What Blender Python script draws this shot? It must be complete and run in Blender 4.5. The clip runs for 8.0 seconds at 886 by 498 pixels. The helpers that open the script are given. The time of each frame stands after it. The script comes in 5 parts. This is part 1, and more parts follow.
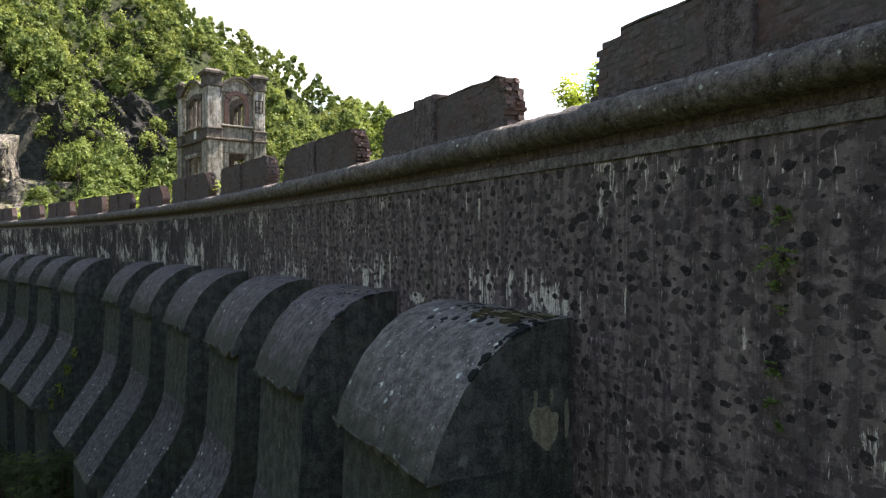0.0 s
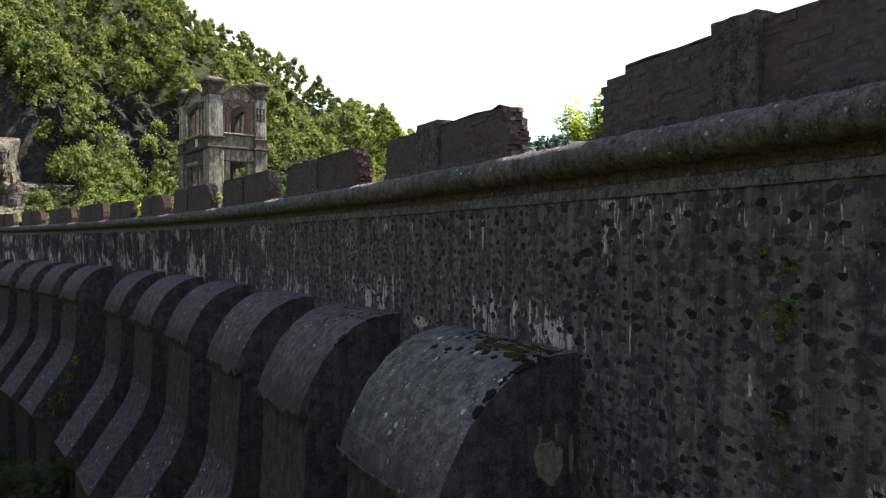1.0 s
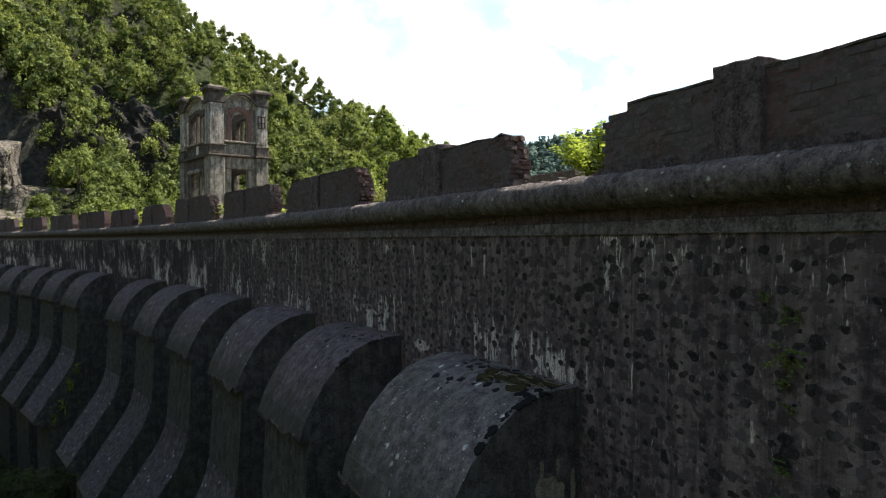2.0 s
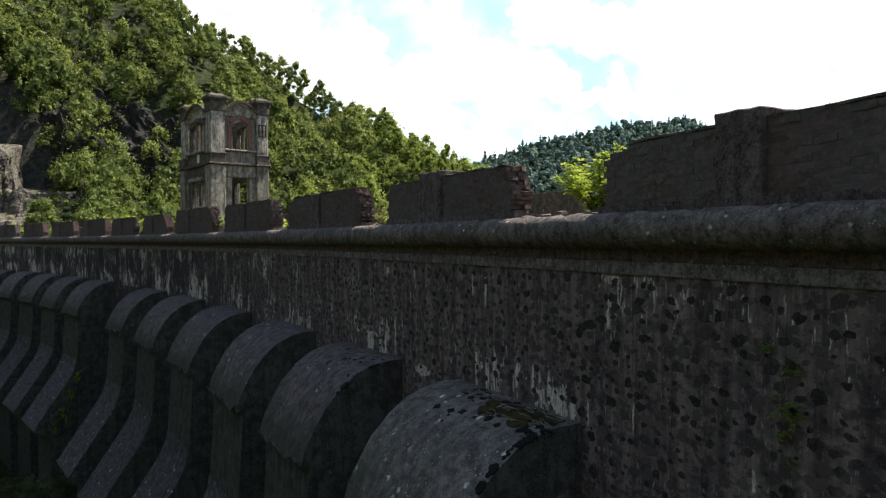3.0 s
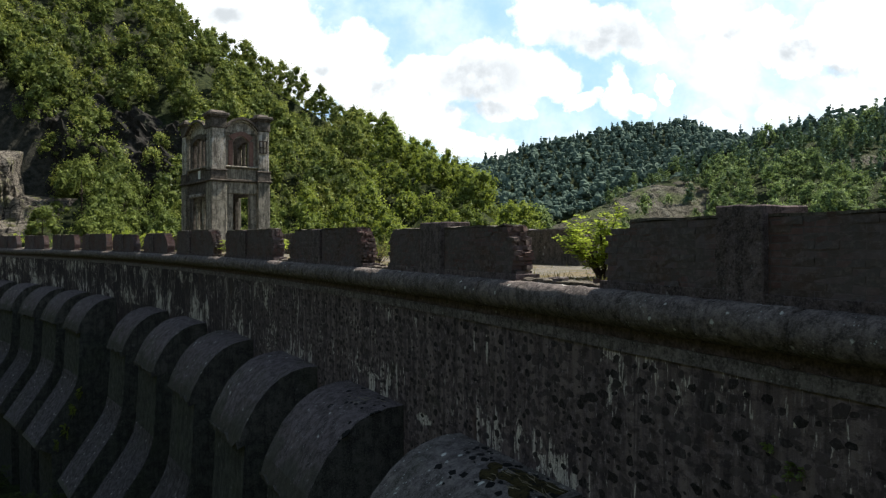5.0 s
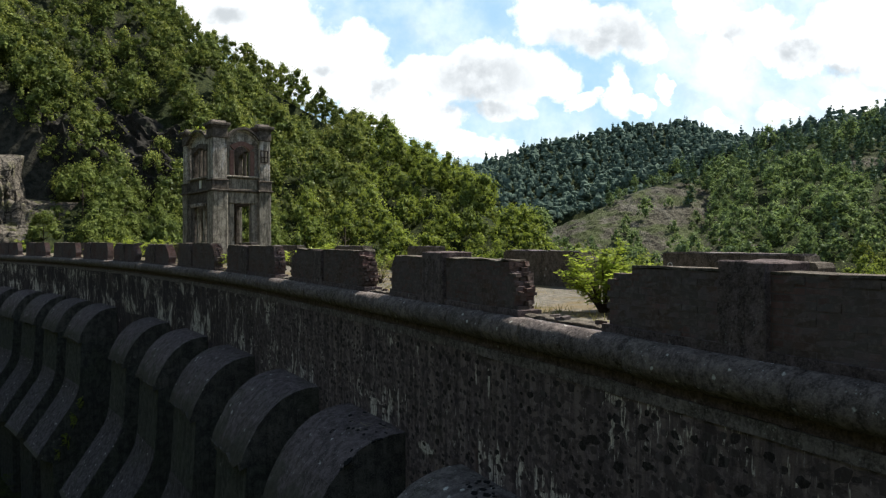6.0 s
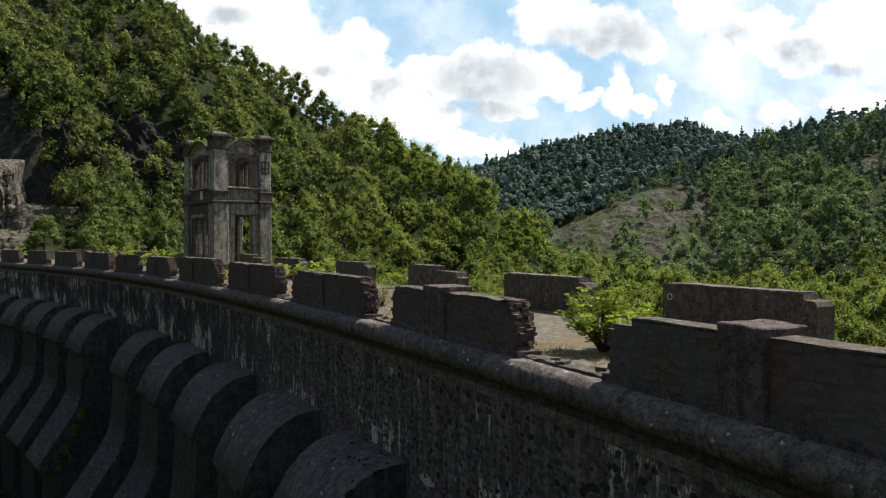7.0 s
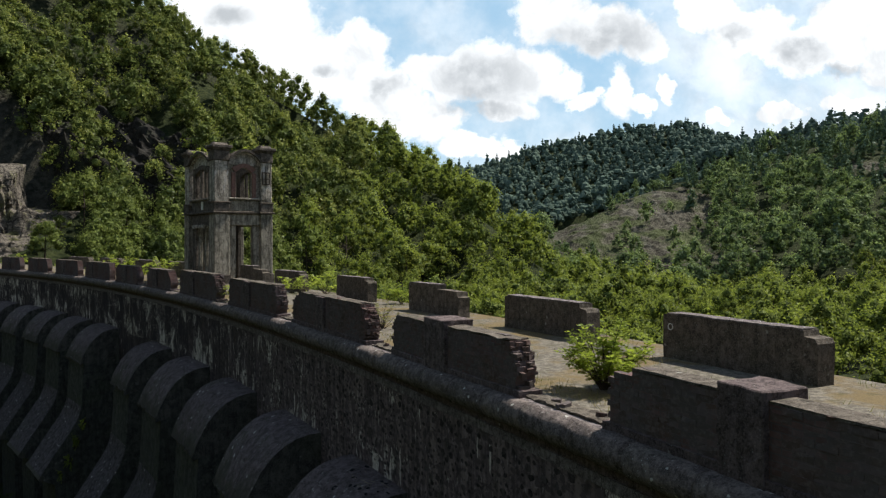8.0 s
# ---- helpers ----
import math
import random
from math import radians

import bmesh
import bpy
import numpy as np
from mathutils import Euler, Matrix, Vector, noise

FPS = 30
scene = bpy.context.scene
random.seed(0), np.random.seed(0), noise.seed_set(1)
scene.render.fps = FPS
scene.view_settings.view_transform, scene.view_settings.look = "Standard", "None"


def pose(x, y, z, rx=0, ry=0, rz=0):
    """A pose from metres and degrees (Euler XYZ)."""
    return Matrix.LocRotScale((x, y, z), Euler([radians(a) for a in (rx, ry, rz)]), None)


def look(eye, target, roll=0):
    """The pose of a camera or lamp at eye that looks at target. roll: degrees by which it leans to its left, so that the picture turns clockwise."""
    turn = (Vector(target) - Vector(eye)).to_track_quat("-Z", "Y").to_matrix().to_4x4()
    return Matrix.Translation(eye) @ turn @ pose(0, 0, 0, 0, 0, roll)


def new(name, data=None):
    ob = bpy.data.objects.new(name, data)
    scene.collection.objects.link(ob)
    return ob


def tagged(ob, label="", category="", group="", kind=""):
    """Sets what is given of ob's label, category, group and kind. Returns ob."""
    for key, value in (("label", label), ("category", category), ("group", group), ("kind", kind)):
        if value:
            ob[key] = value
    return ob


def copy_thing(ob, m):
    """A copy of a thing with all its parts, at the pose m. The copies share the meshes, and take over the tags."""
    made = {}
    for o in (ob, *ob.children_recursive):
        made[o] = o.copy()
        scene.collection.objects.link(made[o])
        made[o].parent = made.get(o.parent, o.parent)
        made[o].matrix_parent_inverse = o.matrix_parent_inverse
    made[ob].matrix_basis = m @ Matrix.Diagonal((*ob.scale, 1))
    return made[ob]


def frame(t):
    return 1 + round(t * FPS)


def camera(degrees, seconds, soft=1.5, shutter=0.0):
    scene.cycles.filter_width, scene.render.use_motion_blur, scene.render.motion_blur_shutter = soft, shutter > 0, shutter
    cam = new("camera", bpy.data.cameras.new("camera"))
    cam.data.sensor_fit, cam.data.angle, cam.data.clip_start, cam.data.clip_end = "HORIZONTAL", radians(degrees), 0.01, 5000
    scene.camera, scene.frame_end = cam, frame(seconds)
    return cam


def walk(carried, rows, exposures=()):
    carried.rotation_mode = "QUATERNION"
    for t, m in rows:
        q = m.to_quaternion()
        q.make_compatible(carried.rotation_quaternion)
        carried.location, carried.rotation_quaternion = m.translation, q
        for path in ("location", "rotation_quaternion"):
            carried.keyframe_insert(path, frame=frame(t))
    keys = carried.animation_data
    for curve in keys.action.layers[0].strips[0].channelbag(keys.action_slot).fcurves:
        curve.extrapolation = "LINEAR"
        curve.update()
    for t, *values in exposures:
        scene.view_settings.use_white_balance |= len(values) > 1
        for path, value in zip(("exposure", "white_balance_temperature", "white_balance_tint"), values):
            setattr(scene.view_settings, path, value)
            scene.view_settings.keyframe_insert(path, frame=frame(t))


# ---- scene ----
cam = camera(62.5, 8.0, soft=1.3)
PATH = [
    (0.0, pose(0.000, 0.000, 10.000, 89.42, 0, -0.215)),
    (0.5, pose(-0.022, -0.007, 10.218, 89.42, 0, -0.207)),
    (1.0, pose(-0.056, -0.005, 10.475, 89.42, 0, -0.188)),
    (1.5, pose(-0.065, -0.003, 10.703, 89.42, 0, -0.160)),
    (3.0, pose(-0.077, 0.009, 11.439, 89.42, 0, -0.079)),
    (3.5, pose(-0.080, 0.009, 11.675, 89.42, 0, -0.069)),
    (4.0, pose(-0.087, 0.002, 11.932, 89.42, 0, -0.060)),
    (4.5, pose(-0.085, 0.009, 12.160, 89.42, 0, -0.049)),
    (6.0, pose(-0.115, -0.010, 12.988, 89.42, 0, 0.014)),
    (6.5, pose(-0.122, -0.045, 13.293, 89.42, 0, 0.023)),
    (7.0, pose(-0.122, -0.068, 13.652, 89.42, 0, 0.048)),
    (7.5, pose(-0.115, -0.081, 13.952, 89.42, 0, 0.065)),
    (8.0, pose(-0.126, -0.083, 14.290, 89.42, 0, 0.093)),
]
walk(cam, PATH, exposures=[(0.0, 2.18, 6450, 13.5), (0.5, 1.96, 6450, 13.5), (1.0, 1.73, 6450, 13.0), (1.5, 1.53, 6440, 12.5), (3.0, 1.18, 6410, 9.5), (3.5, 1.05, 6400, 9.0),
                          (4.0, 0.94, 6390, 8.0), (4.5, 0.85, 6390, 8.0), (6.0, 0.68, 6380, 8.0), (8.0, 0.46, 6370, 9.0)])

# ---------- world, sun, exposure ----------
SUN_AZ = radians(28.0)      # direction towards the sun in plan, from +x
SUN_EL = radians(56.0)
sun_dir = Vector((math.cos(SUN_AZ) * math.cos(SUN_EL), math.sin(SUN_AZ) * math.cos(SUN_EL), math.sin(SUN_EL)))
sun = new("sun", bpy.data.lights.new("sun", "SUN"))
sun.data.energy, sun.data.angle, sun.data.color = 5.0, radians(0.55), (1.0, 0.94, 0.84)
sun.matrix_world = look(sun_dir * 100, (0, 0, 0))


class Nodes:
    """Short-hand for a node tree."""

    def __init__(self, tree):
        self.tree = tree
        tree.nodes.clear()

    def add(self, kind, **inputs):
        n = self.tree.nodes.new(kind)
        for key, value in inputs.items():
            self.put(n, key.replace("_", " "), value)
        return n

    def put(self, n, key, value):
        sock = n.inputs[int(key)] if key.isdigit() else n.inputs[key]
        if isinstance(value, bpy.types.NodeSocket):
            self.tree.links.new(value, sock)
        elif isinstance(value, bpy.types.Node):
            self.tree.links.new(value.outputs[0], sock)
        else:
            sock.default_value = value

    def math(self, op, a, b=0.0, clamp=False):
        n = self.tree.nodes.new("ShaderNodeMath")
        n.operation, n.use_clamp = op, clamp
        self.put(n, "0", a)
        self.put(n, "1", b)
        return n.outputs[0]

    def mix(self, fac, a, b, blend="MIX"):
        n = self.tree.nodes.new("ShaderNodeMix")
        n.data_type, n.blend_type = "RGBA", blend
        self.put(n, "0", fac)
        self.put(n, "6", a)
        self.put(n, "7", b)
        return n.outputs[2]

    def ramp(self, fac, lo, hi, a=0.0, b=1.0):
        n = self.tree.nodes.new("ShaderNodeMapRange")
        n.interpolation_type = "SMOOTHSTEP"
        for key, v in zip("01234", (fac, lo, hi, a, b)):
            self.put(n, key, v)
        return n.outputs[0]

    def scaled(self, vec, x, y, z):
        n = self.tree.nodes.new("ShaderNodeVectorMath")
        n.operation = "MULTIPLY"
        self.put(n, "0", vec)
        n.inputs[1].default_value = (x, y, z)
        return n.outputs[0]

    def noise(self, vec, scale, detail=4.0, rough=0.55, distort=0.0):
        n = self.add("ShaderNodeTexNoise", Vector=vec, Scale=scale, Detail=detail, Roughness=rough, Distortion=distort)
        return n.outputs[0]


def rgb(r, g, b):
    return (r, g, b, 1.0)


def build_world():
    world = bpy.data.worlds.new("sky")
    scene.world = world
    world.use_nodes = True
    k = Nodes(world.node_tree)
    sky = k.add("ShaderNodeTexSky")
    sky.sky_type, sky.sun_disc = "NISHITA", False
    sky.sun_elevation, sky.sun_rotation = SUN_EL, radians(90.0) - SUN_AZ
    sky.air_density, sky.dust_density, sky.ozone_density = 1.0, 1.6, 1.0
    way = k.add("ShaderNodeTexCoord").outputs["Generated"]
    front = k.add("ShaderNodeSeparateXYZ", Vector=way)
    ahead = k.ramp(front.outputs[1], 0.45, 0.75)
    # across and up: tangents of the angles from the +y way
    deep = k.math("MAXIMUM", front.outputs[1], 0.05)
    flat = k.add("ShaderNodeCombineXYZ")
    k.put(flat, "0", k.math("DIVIDE", front.outputs[0], deep))
    k.put(flat, "1", k.math("DIVIDE", front.outputs[2], deep))
    warp = k.add("ShaderNodeTexNoise", Vector=flat.outputs[0], Scale=11.0, Detail=8.0, Roughness=0.62)
    off = k.tree.nodes.new("ShaderNodeVectorMath")
    off.operation = "MULTIPLY_ADD"
    k.put(off, "0", warp.outputs["Color"])
    off.inputs[1].default_value = (0.085, 0.085, 0.0)
    k.put(off, "2", flat.outputs[0])
    shift = k.tree.nodes.new("ShaderNodeVectorMath")
    shift.operation = "SUBTRACT"
    k.put(shift, "0", off.outputs[0])
    shift.inputs[1].default_value = (0.0425, 0.0425, 0.0)

    def heap(x, z, w, h):
        d = k.tree.nodes.new("ShaderNodeVectorMath")
        d.operation = "MULTIPLY_ADD"
        k.put(d, "0", shift.outputs[0])
        d.inputs[1].default_value = (1 / w, 1 / h, 0.0)
        d.inputs[2].default_value = (-x / w, -z / h, 0.0)
        size = k.tree.nodes.new("ShaderNodeVectorMath")
        size.operation = "LENGTH"
        k.put(size, "0", d.outputs[0])
        return k.ramp(size.outputs["Value"], 1.45, 0.25)

    def heaped(rows):
        field = None
        for row in rows:
            one = heap(*row)
            field = one if field is None else k.math("MAXIMUM", field, one)
        return field

    # cumulus ahead (x, z, half width, half height), and their shaded bellies
    heaps = [(-0.30, 0.325, 0.10, 0.07), (-0.235, 0.285, 0.09, 0.07), (-0.165, 0.245, 0.09, 0.065), (-0.115, 0.265, 0.05, 0.045), (-0.09, 0.20, 0.07, 0.05),
             (-0.03, 0.165, 0.06, 0.035), (0.03, 0.135, 0.05, 0.022), (0.07, 0.122, 0.035, 0.014), (-0.01, 0.225, 0.055, 0.045), (0.055, 0.235, 0.08, 0.05),
             (0.12, 0.235, 0.06, 0.045), (0.155, 0.220, 0.035, 0.03), (0.08, 0.185, 0.05, 0.022), (0.15, 0.315, 0.065, 0.045), (0.22, 0.295, 0.08, 0.045),
             (0.275, 0.275, 0.04, 0.04), (0.24, 0.20, 0.022, 0.042), (0.268, 0.178, 0.026, 0.014), (0.306, 0.202, 0.014, 0.022), (0.19, 0.196, 0.026, 0.014),
             (0.36, 0.315, 0.05, 0.035), (0.42, 0.285, 0.065, 0.04), (0.48, 0.262, 0.07, 0.038), (0.55, 0.285, 0.08, 0.06), (0.62, 0.26, 0.07, 0.06),
             (0.375, 0.175, 0.026, 0.012), (0.47, 0.184, 0.05, 0.018), (0.565, 0.192, 0.045, 0.018)]
    bellies = [(0.048, 0.225, 0.075, 0.042), (0.045, 0.184, 0.07, 0.016), (0.222, 0.280, 0.085, 0.032), (-0.295, 0.305, 0.035, 0.020), (-0.165, 0.236, 0.02, 0.014),
               (-0.075, 0.215, 0.022, 0.018), (0.395, 0.284, 0.032, 0.014), (0.486, 0.256, 0.042, 0.020), (0.55, 0.238, 0.035, 0.011)]
    puff = k.noise(flat.outputs[0], 16.0, 12.0, 0.60, 0.1)
    elsewhere = k.ramp(k.noise(way, 2.6, 4.0, 0.5), 0.52, 0.70)
    # cumulus crowd towards the horizon; higher up the sky is clearer and deeper
    high = k.ramp(front.outputs[2], 0.36, 0.60)
    elsewhere = k.math("MULTIPLY", elsewhere, k.math("SUBTRACT", 1.0, k.math("MULTIPLY", high, 0.70)))
    cover = k.math("ADD", k.math("MULTIPLY", heaped(heaps), ahead), k.math("MULTIPLY", elsewhere, k.math("SUBTRACT", 1.0, ahead)))
    dens = k.math("ADD", k.math("MULTIPLY", cover, 0.62), k.math("MULTIPLY", puff, 0.95))
    veil = k.math("MULTIPLY", k.ramp(k.noise(flat.outputs[0], 6.0, 6.0, 0.6), 0.36, 0.66), k.math("MULTIPLY", k.math("SUBTRACT", 0.5, k.math("MULTIPLY", high, 0.42)), k.math("ADD", 0.3, k.math("MULTIPLY", ahead, 0.7))))
    east = k.math("MULTIPLY", k.ramp(k.add("ShaderNodeSeparateXYZ", Vector=flat.outputs[0]).outputs[0], 0.26, 0.40), 0.30)
    veil = k.math("ADD", veil, k.math("MULTIPLY", east, ahead))
    mask = k.math("MAXIMUM", k.ramp(dens, 0.62, 0.92), veil)
    lumps = k.noise(flat.outputs[0], 22.0, 8.0, 0.60, 0.1)
    grey = k.math("MULTIPLY", k.math("MULTIPLY", heaped(bellies), ahead), k.ramp(lumps, 0.28, 0.62, 0.45, 1.0))
    billow = k.ramp(k.noise(flat.outputs[0], 14.0, 10.0, 0.62, 0.3), 0.46, 0.66)
    cloud = k.mix(k.math("MULTIPLY", billow, 0.6), rgb(8.6, 8.7, 8.8), rgb(5.2, 5.35, 5.5))
    cloud = k.mix(grey, cloud, rgb(4.3, 4.5, 4.7))
    low_sky = k.mix(ahead, rgb(1.9, 2.8, 4.0), rgb(3.1, 4.95, 6.4))
    lift = k.mix(0.75, sky.outputs[0], k.mix(high, low_sky, rgb(1.5, 2.1, 2.9)))
    col = k.mix(mask, lift, cloud)
    bg = k.add("ShaderNodeBackground", Color=col, Strength=0.10)
    out = k.add("ShaderNodeOutputWorld")
    k.tree.links.new(bg.outputs[0], out.inputs[0])


build_world()

# ---------- materials ----------


def material(name, build):
    m = bpy.data.materials.new(name)
    m.use_nodes = True
    k = Nodes(m.node_tree)
    shader = build(k)
    out = k.add("ShaderNodeOutputMaterial")
    k.tree.links.new(shader, out.inputs[0])
    return m


def surface(k, color, rough=0.85, height=None, bump=0.3, distance=0.02, metal=0.0, spec=0.08):
    n = k.add("ShaderNodeBsdfPrincipled")
    k.put(n, "Base Color", color)
    k.put(n, "Roughness", rough)
    k.put(n, "Metallic", metal)
    k.put(n, "Specular IOR Level", spec)
    if height is not None:
        b = k.add("ShaderNodeBump", Strength=bump, Distance=distance, Height=height)
        k.put(n, "Normal", b.outputs[0])
    return n.outputs[0]


def coords(k, kind="Object"):
    return k.add("ShaderNodeTexCoord").outputs[kind]


def shifted(k):
    """Object coordinates with an offset of the object's own, so that copies differ."""
    info = k.add("ShaderNodeObjectInfo")
    n = k.tree.nodes.new("ShaderNodeVectorMath")
    n.operation = "ADD"
    k.put(n, "0", coords(k))
    c = k.add("ShaderNodeCombineXYZ")
    k.put(c, "0", k.math("MULTIPLY", info.outputs["Random"], 57.0))
    k.put(c, "1", k.math("MULTIPLY", info.outputs["Random"], 23.0))
    k.put(n, "1", c.outputs[0])
    return n.outputs[0]


def world_position(k):
    return k.add("ShaderNodeNewGeometry").outputs["Position"]


def wall_material(k):
    """Old lime mortar, blackened, with water runs and white lime bloom; uv is (along the wall, height)."""
    uv = coords(k, "UV")
    sep = k.add("ShaderNodeSeparateXYZ", Vector=uv)
    along, z = sep.outputs[0], sep.outputs[1]
    blot = k.noise(uv, 1.1, 5.0, 0.6)
    runs = k.noise(k.scaled(uv, 4.5, 0.32, 1), 1.0, 7.0, 0.66, 0.5)
    mottle = k.noise(uv, 6.5, 9.0, 0.68)
    fine = k.noise(uv, 24.0, 8.0, 0.72)
    fleck = k.noise(k.scaled(uv, 25.0, 6.0, 1), 1.0, 5.0, 0.65, 0.4)
    col = k.mix(k.ramp(runs, 0.36, 0.66), rgb(0.0770, 0.0600, 0.0623), rgb(0.2060, 0.1600, 0.1522))
    col = k.mix(k.math("MULTIPLY", k.ramp(mottle, 0.50, 0.66), 0.45), col, rgb(0.2996, 0.2320, 0.2397))
    col = k.mix(k.math("MULTIPLY", k.ramp(mottle, 0.46, 0.36), 0.6), col, rgb(0.0251, 0.0203, 0.0245))
    patchy = k.noise(k.scaled(uv, 4.2, 5.6, 1), 1.0, 4.0, 0.6, 0.5)
    col = k.mix(k.math("MULTIPLY", k.ramp(patchy, 0.50, 0.60), 0.7), col, rgb(0.0449, 0.0355, 0.0406))
    col = k.mix(k.math("MULTIPLY", k.ramp(blot, 0.54, 0.74), 0.7), col, rgb(0.0626, 0.0554, 0.0449))
    col = k.mix(k.math("MULTIPLY", k.ramp(fleck, 0.59, 0.70), 0.65), col, rgb(0.4601, 0.3950, 0.3962))
    soot = k.noise(k.scaled(uv, 2.6, 0.22, 1), 1.0, 5.0, 0.6, 0.2)
    col = k.mix(k.math("MULTIPLY", k.ramp(soot, 0.54, 0.72), 0.35), col, rgb(0.0230, 0.0185, 0.0225))
    # the far stretch is blacker, in uneven patches
    blackish = k.math("MULTIPLY", k.ramp(along, 15.0, 34.0), k.ramp(k.noise(k.scaled(uv, 0.8, 0.5, 1), 1.0, 5.0, 0.65), 0.30, 0.55, 0.45, 0.85))
    col = k.mix(blackish, col, rgb(0.0321, 0.0270, 0.0319))
    # lime bloom: short vertical runs, thickest in a belt above the ribs and just under the band
    thin = k.noise(k.scaled(uv, 13.0, 2.0, 1), 1.0, 6.0, 0.68, 1.0)
    patch = k.ramp(k.noise(k.scaled(uv, 0.42, 0.8, 1), 1.0, 3.0, 0.5), 0.38, 0.62)
    wide = k.ramp(k.noise(k.scaled(uv, 1.3, 0.25, 1), 1.0, 4.0, 0.6), 0.36, 0.62)
    clump = k.ramp(k.noise(k.scaled(uv, 2.3, 1.5, 1), 1.0, 5.0, 0.62, 0.6), 0.42, 0.60)
    # the runs gather over the crown of each rib
    beat = k.ramp(k.math("SINE", k.math("MULTIPLY", k.math("SUBTRACT", along, 5.9), 1.056)), -0.35, 0.55)
    belt = k.math("MULTIPLY", k.math("MULTIPLY", k.ramp(z, 8.7, 8.95), k.ramp(z, 10.05, 9.3)), k.math("MULTIPLY", k.ramp(along, 5.2, 6.0), beat))
    tall = k.math("MULTIPLY", k.ramp(along, 7.0, 26.0), k.ramp(z, 8.0, 9.5))
    foot = k.math("MULTIPLY", k.ramp(along, 2.6, 0.8), k.ramp(z, 9.0, 8.2))
    under = k.math("MULTIPLY", k.ramp(z, 9.9, 10.9), k.ramp(z, 11.1, 10.95))
    zone = k.math("MULTIPLY", k.math("MULTIPLY", belt, k.math("ADD", 0.45, k.math("MULTIPLY", wide, 0.55))), k.math("ADD", 0.06, k.math("MULTIPLY", clump, 0.21)))
    zone = k.math("ADD", zone, k.math("MULTIPLY", k.math("MULTIPLY", under, patch), 0.06))
    zone = k.math("ADD", zone, k.math("MULTIPLY", k.math("MULTIPLY", tall, wide), 0.13))
    zone = k.math("ADD", zone, k.math("MULTIPLY", k.math("MULTIPLY", foot, clump), 0.22))
    zone = k.math("ADD", zone, k.math("MULTIPLY", k.math("MULTIPLY", patch, clump), 0.10))
    lime = k.ramp(k.math("ADD", thin, zone), 0.672, 0.730)
    # single runs: along, height, half width, half height
    wavy = k.math("MULTIPLY", k.math("SUBTRACT", k.noise(k.scaled(uv, 17.0, 6.0, 1), 1.0, 6.0, 0.75, 0.6), 0.5), 4.5)
    for s0, z0, w, h in ((8.48, 10.60, 0.040, 0.28), (8.92, 10.66, 0.028, 0.22), (5.18, 10.95, 0.17, 0.06), (5.24, 10.66, 0.05, 0.07), (5.27, 10.44, 0.06, 0.13), (8.78, 9.25, 0.05, 0.34),
                         (8.42, 9.22, 0.07, 0.30), (8.18, 9.28, 0.06, 0.40), (6.62, 9.30, 0.045, 0.36), (7.05, 9.32, 0.05, 0.26), (6.05, 9.08, 0.10, 0.14), (5.70, 9.12, 0.03, 0.18), (12.75, 9.22, 0.10, 0.24),
                         (12.25, 9.35, 0.04, 0.28), (10.95, 8.88, 0.34, 0.12), (3.10, 10.86, 0.025, 0.04), (4.78, 9.25, 0.018, 0.22)):
        e1 = k.math("POWER", k.math("DIVIDE", k.math("SUBTRACT", along, s0), w), 2.0)
        e2 = k.math("POWER", k.math("DIVIDE", k.math("SUBTRACT", z, z0), h), 2.0)
        lime = k.math("MAXIMUM", lime, k.ramp(k.math("ADD", k.math("ADD", e1, e2), wavy), 1.15, 0.55))
    drip = k.noise(k.scaled(uv, 34.0, 1.6, 1), 1.0, 4.0, 0.6, 0.4)
    torn = k.noise(k.scaled(uv, 52.0, 11.0, 1), 1.0, 4.0, 0.7, 0.8)
    lime = k.math("MULTIPLY", lime, k.ramp(torn, 0.34, 0.50))
    lime = k.math("MULTIPLY", k.math("MULTIPLY", lime, k.ramp(drip, 0.36, 0.52)), k.ramp(fine, 0.30, 0.48))
    col = k.mix(k.math("MULTIPLY", lime, 1.0), col, rgb(0.700, 0.628, 0.5550))
    rust = k.ramp(k.noise(k.scaled(uv, 1.6, 0.5, 1), 1.0, 4.0, 0.6), 0.60, 0.76)
    col = k.mix(k.math("MULTIPLY", rust, 0.5), col, rgb(0.1193, 0.0729, 0.0564))
    height = k.math("ADD", k.math("MULTIPLY", mottle, 1.2), k.math("MULTIPLY", fine, 0.6))
    return surface(k, col, 0.9, height, 0.7, 0.05)


def stone_material(k):
    rnd = k.add("ShaderNodeNewGeometry").outputs["Random Per Island"]
    own = k.add("ShaderNodeObjectInfo").outputs["Random"]
    mixr = k.math("FRACT", k.math("ADD", rnd, own))
    p = world_position(k)
    n = k.noise(p, 22.0, 6.0, 0.65)
    col = k.mix(k.math("POWER", mixr, 1.8), rgb(0.0182, 0.0150, 0.0152), rgb(0.0963, 0.0740, 0.0764))
    col = k.mix(k.math("MULTIPLY", k.ramp(n, 0.45, 0.7), 0.5), col, rgb(0.0810, 0.0696, 0.0681))
    smear = k.noise(k.scaled(p, 3.0, 3.0, 0.9), 1.0, 5.0, 0.65, 0.4)
    col = k.mix(k.math("MULTIPLY", k.ramp(smear, 0.52, 0.64), 0.6), col, rgb(0.1231, 0.1050, 0.1058))
    chip = k.noise(k.scaled(p, 1, 1, 0.8), 26.0, 5.0, 0.65, 0.6)
    col = k.mix(k.math("MULTIPLY", k.ramp(chip, 0.52, 0.66), 0.45), col, rgb(0.1338, 0.1140, 0.1147))
    return surface(k, col, 0.8, n, 0.5, 0.01)


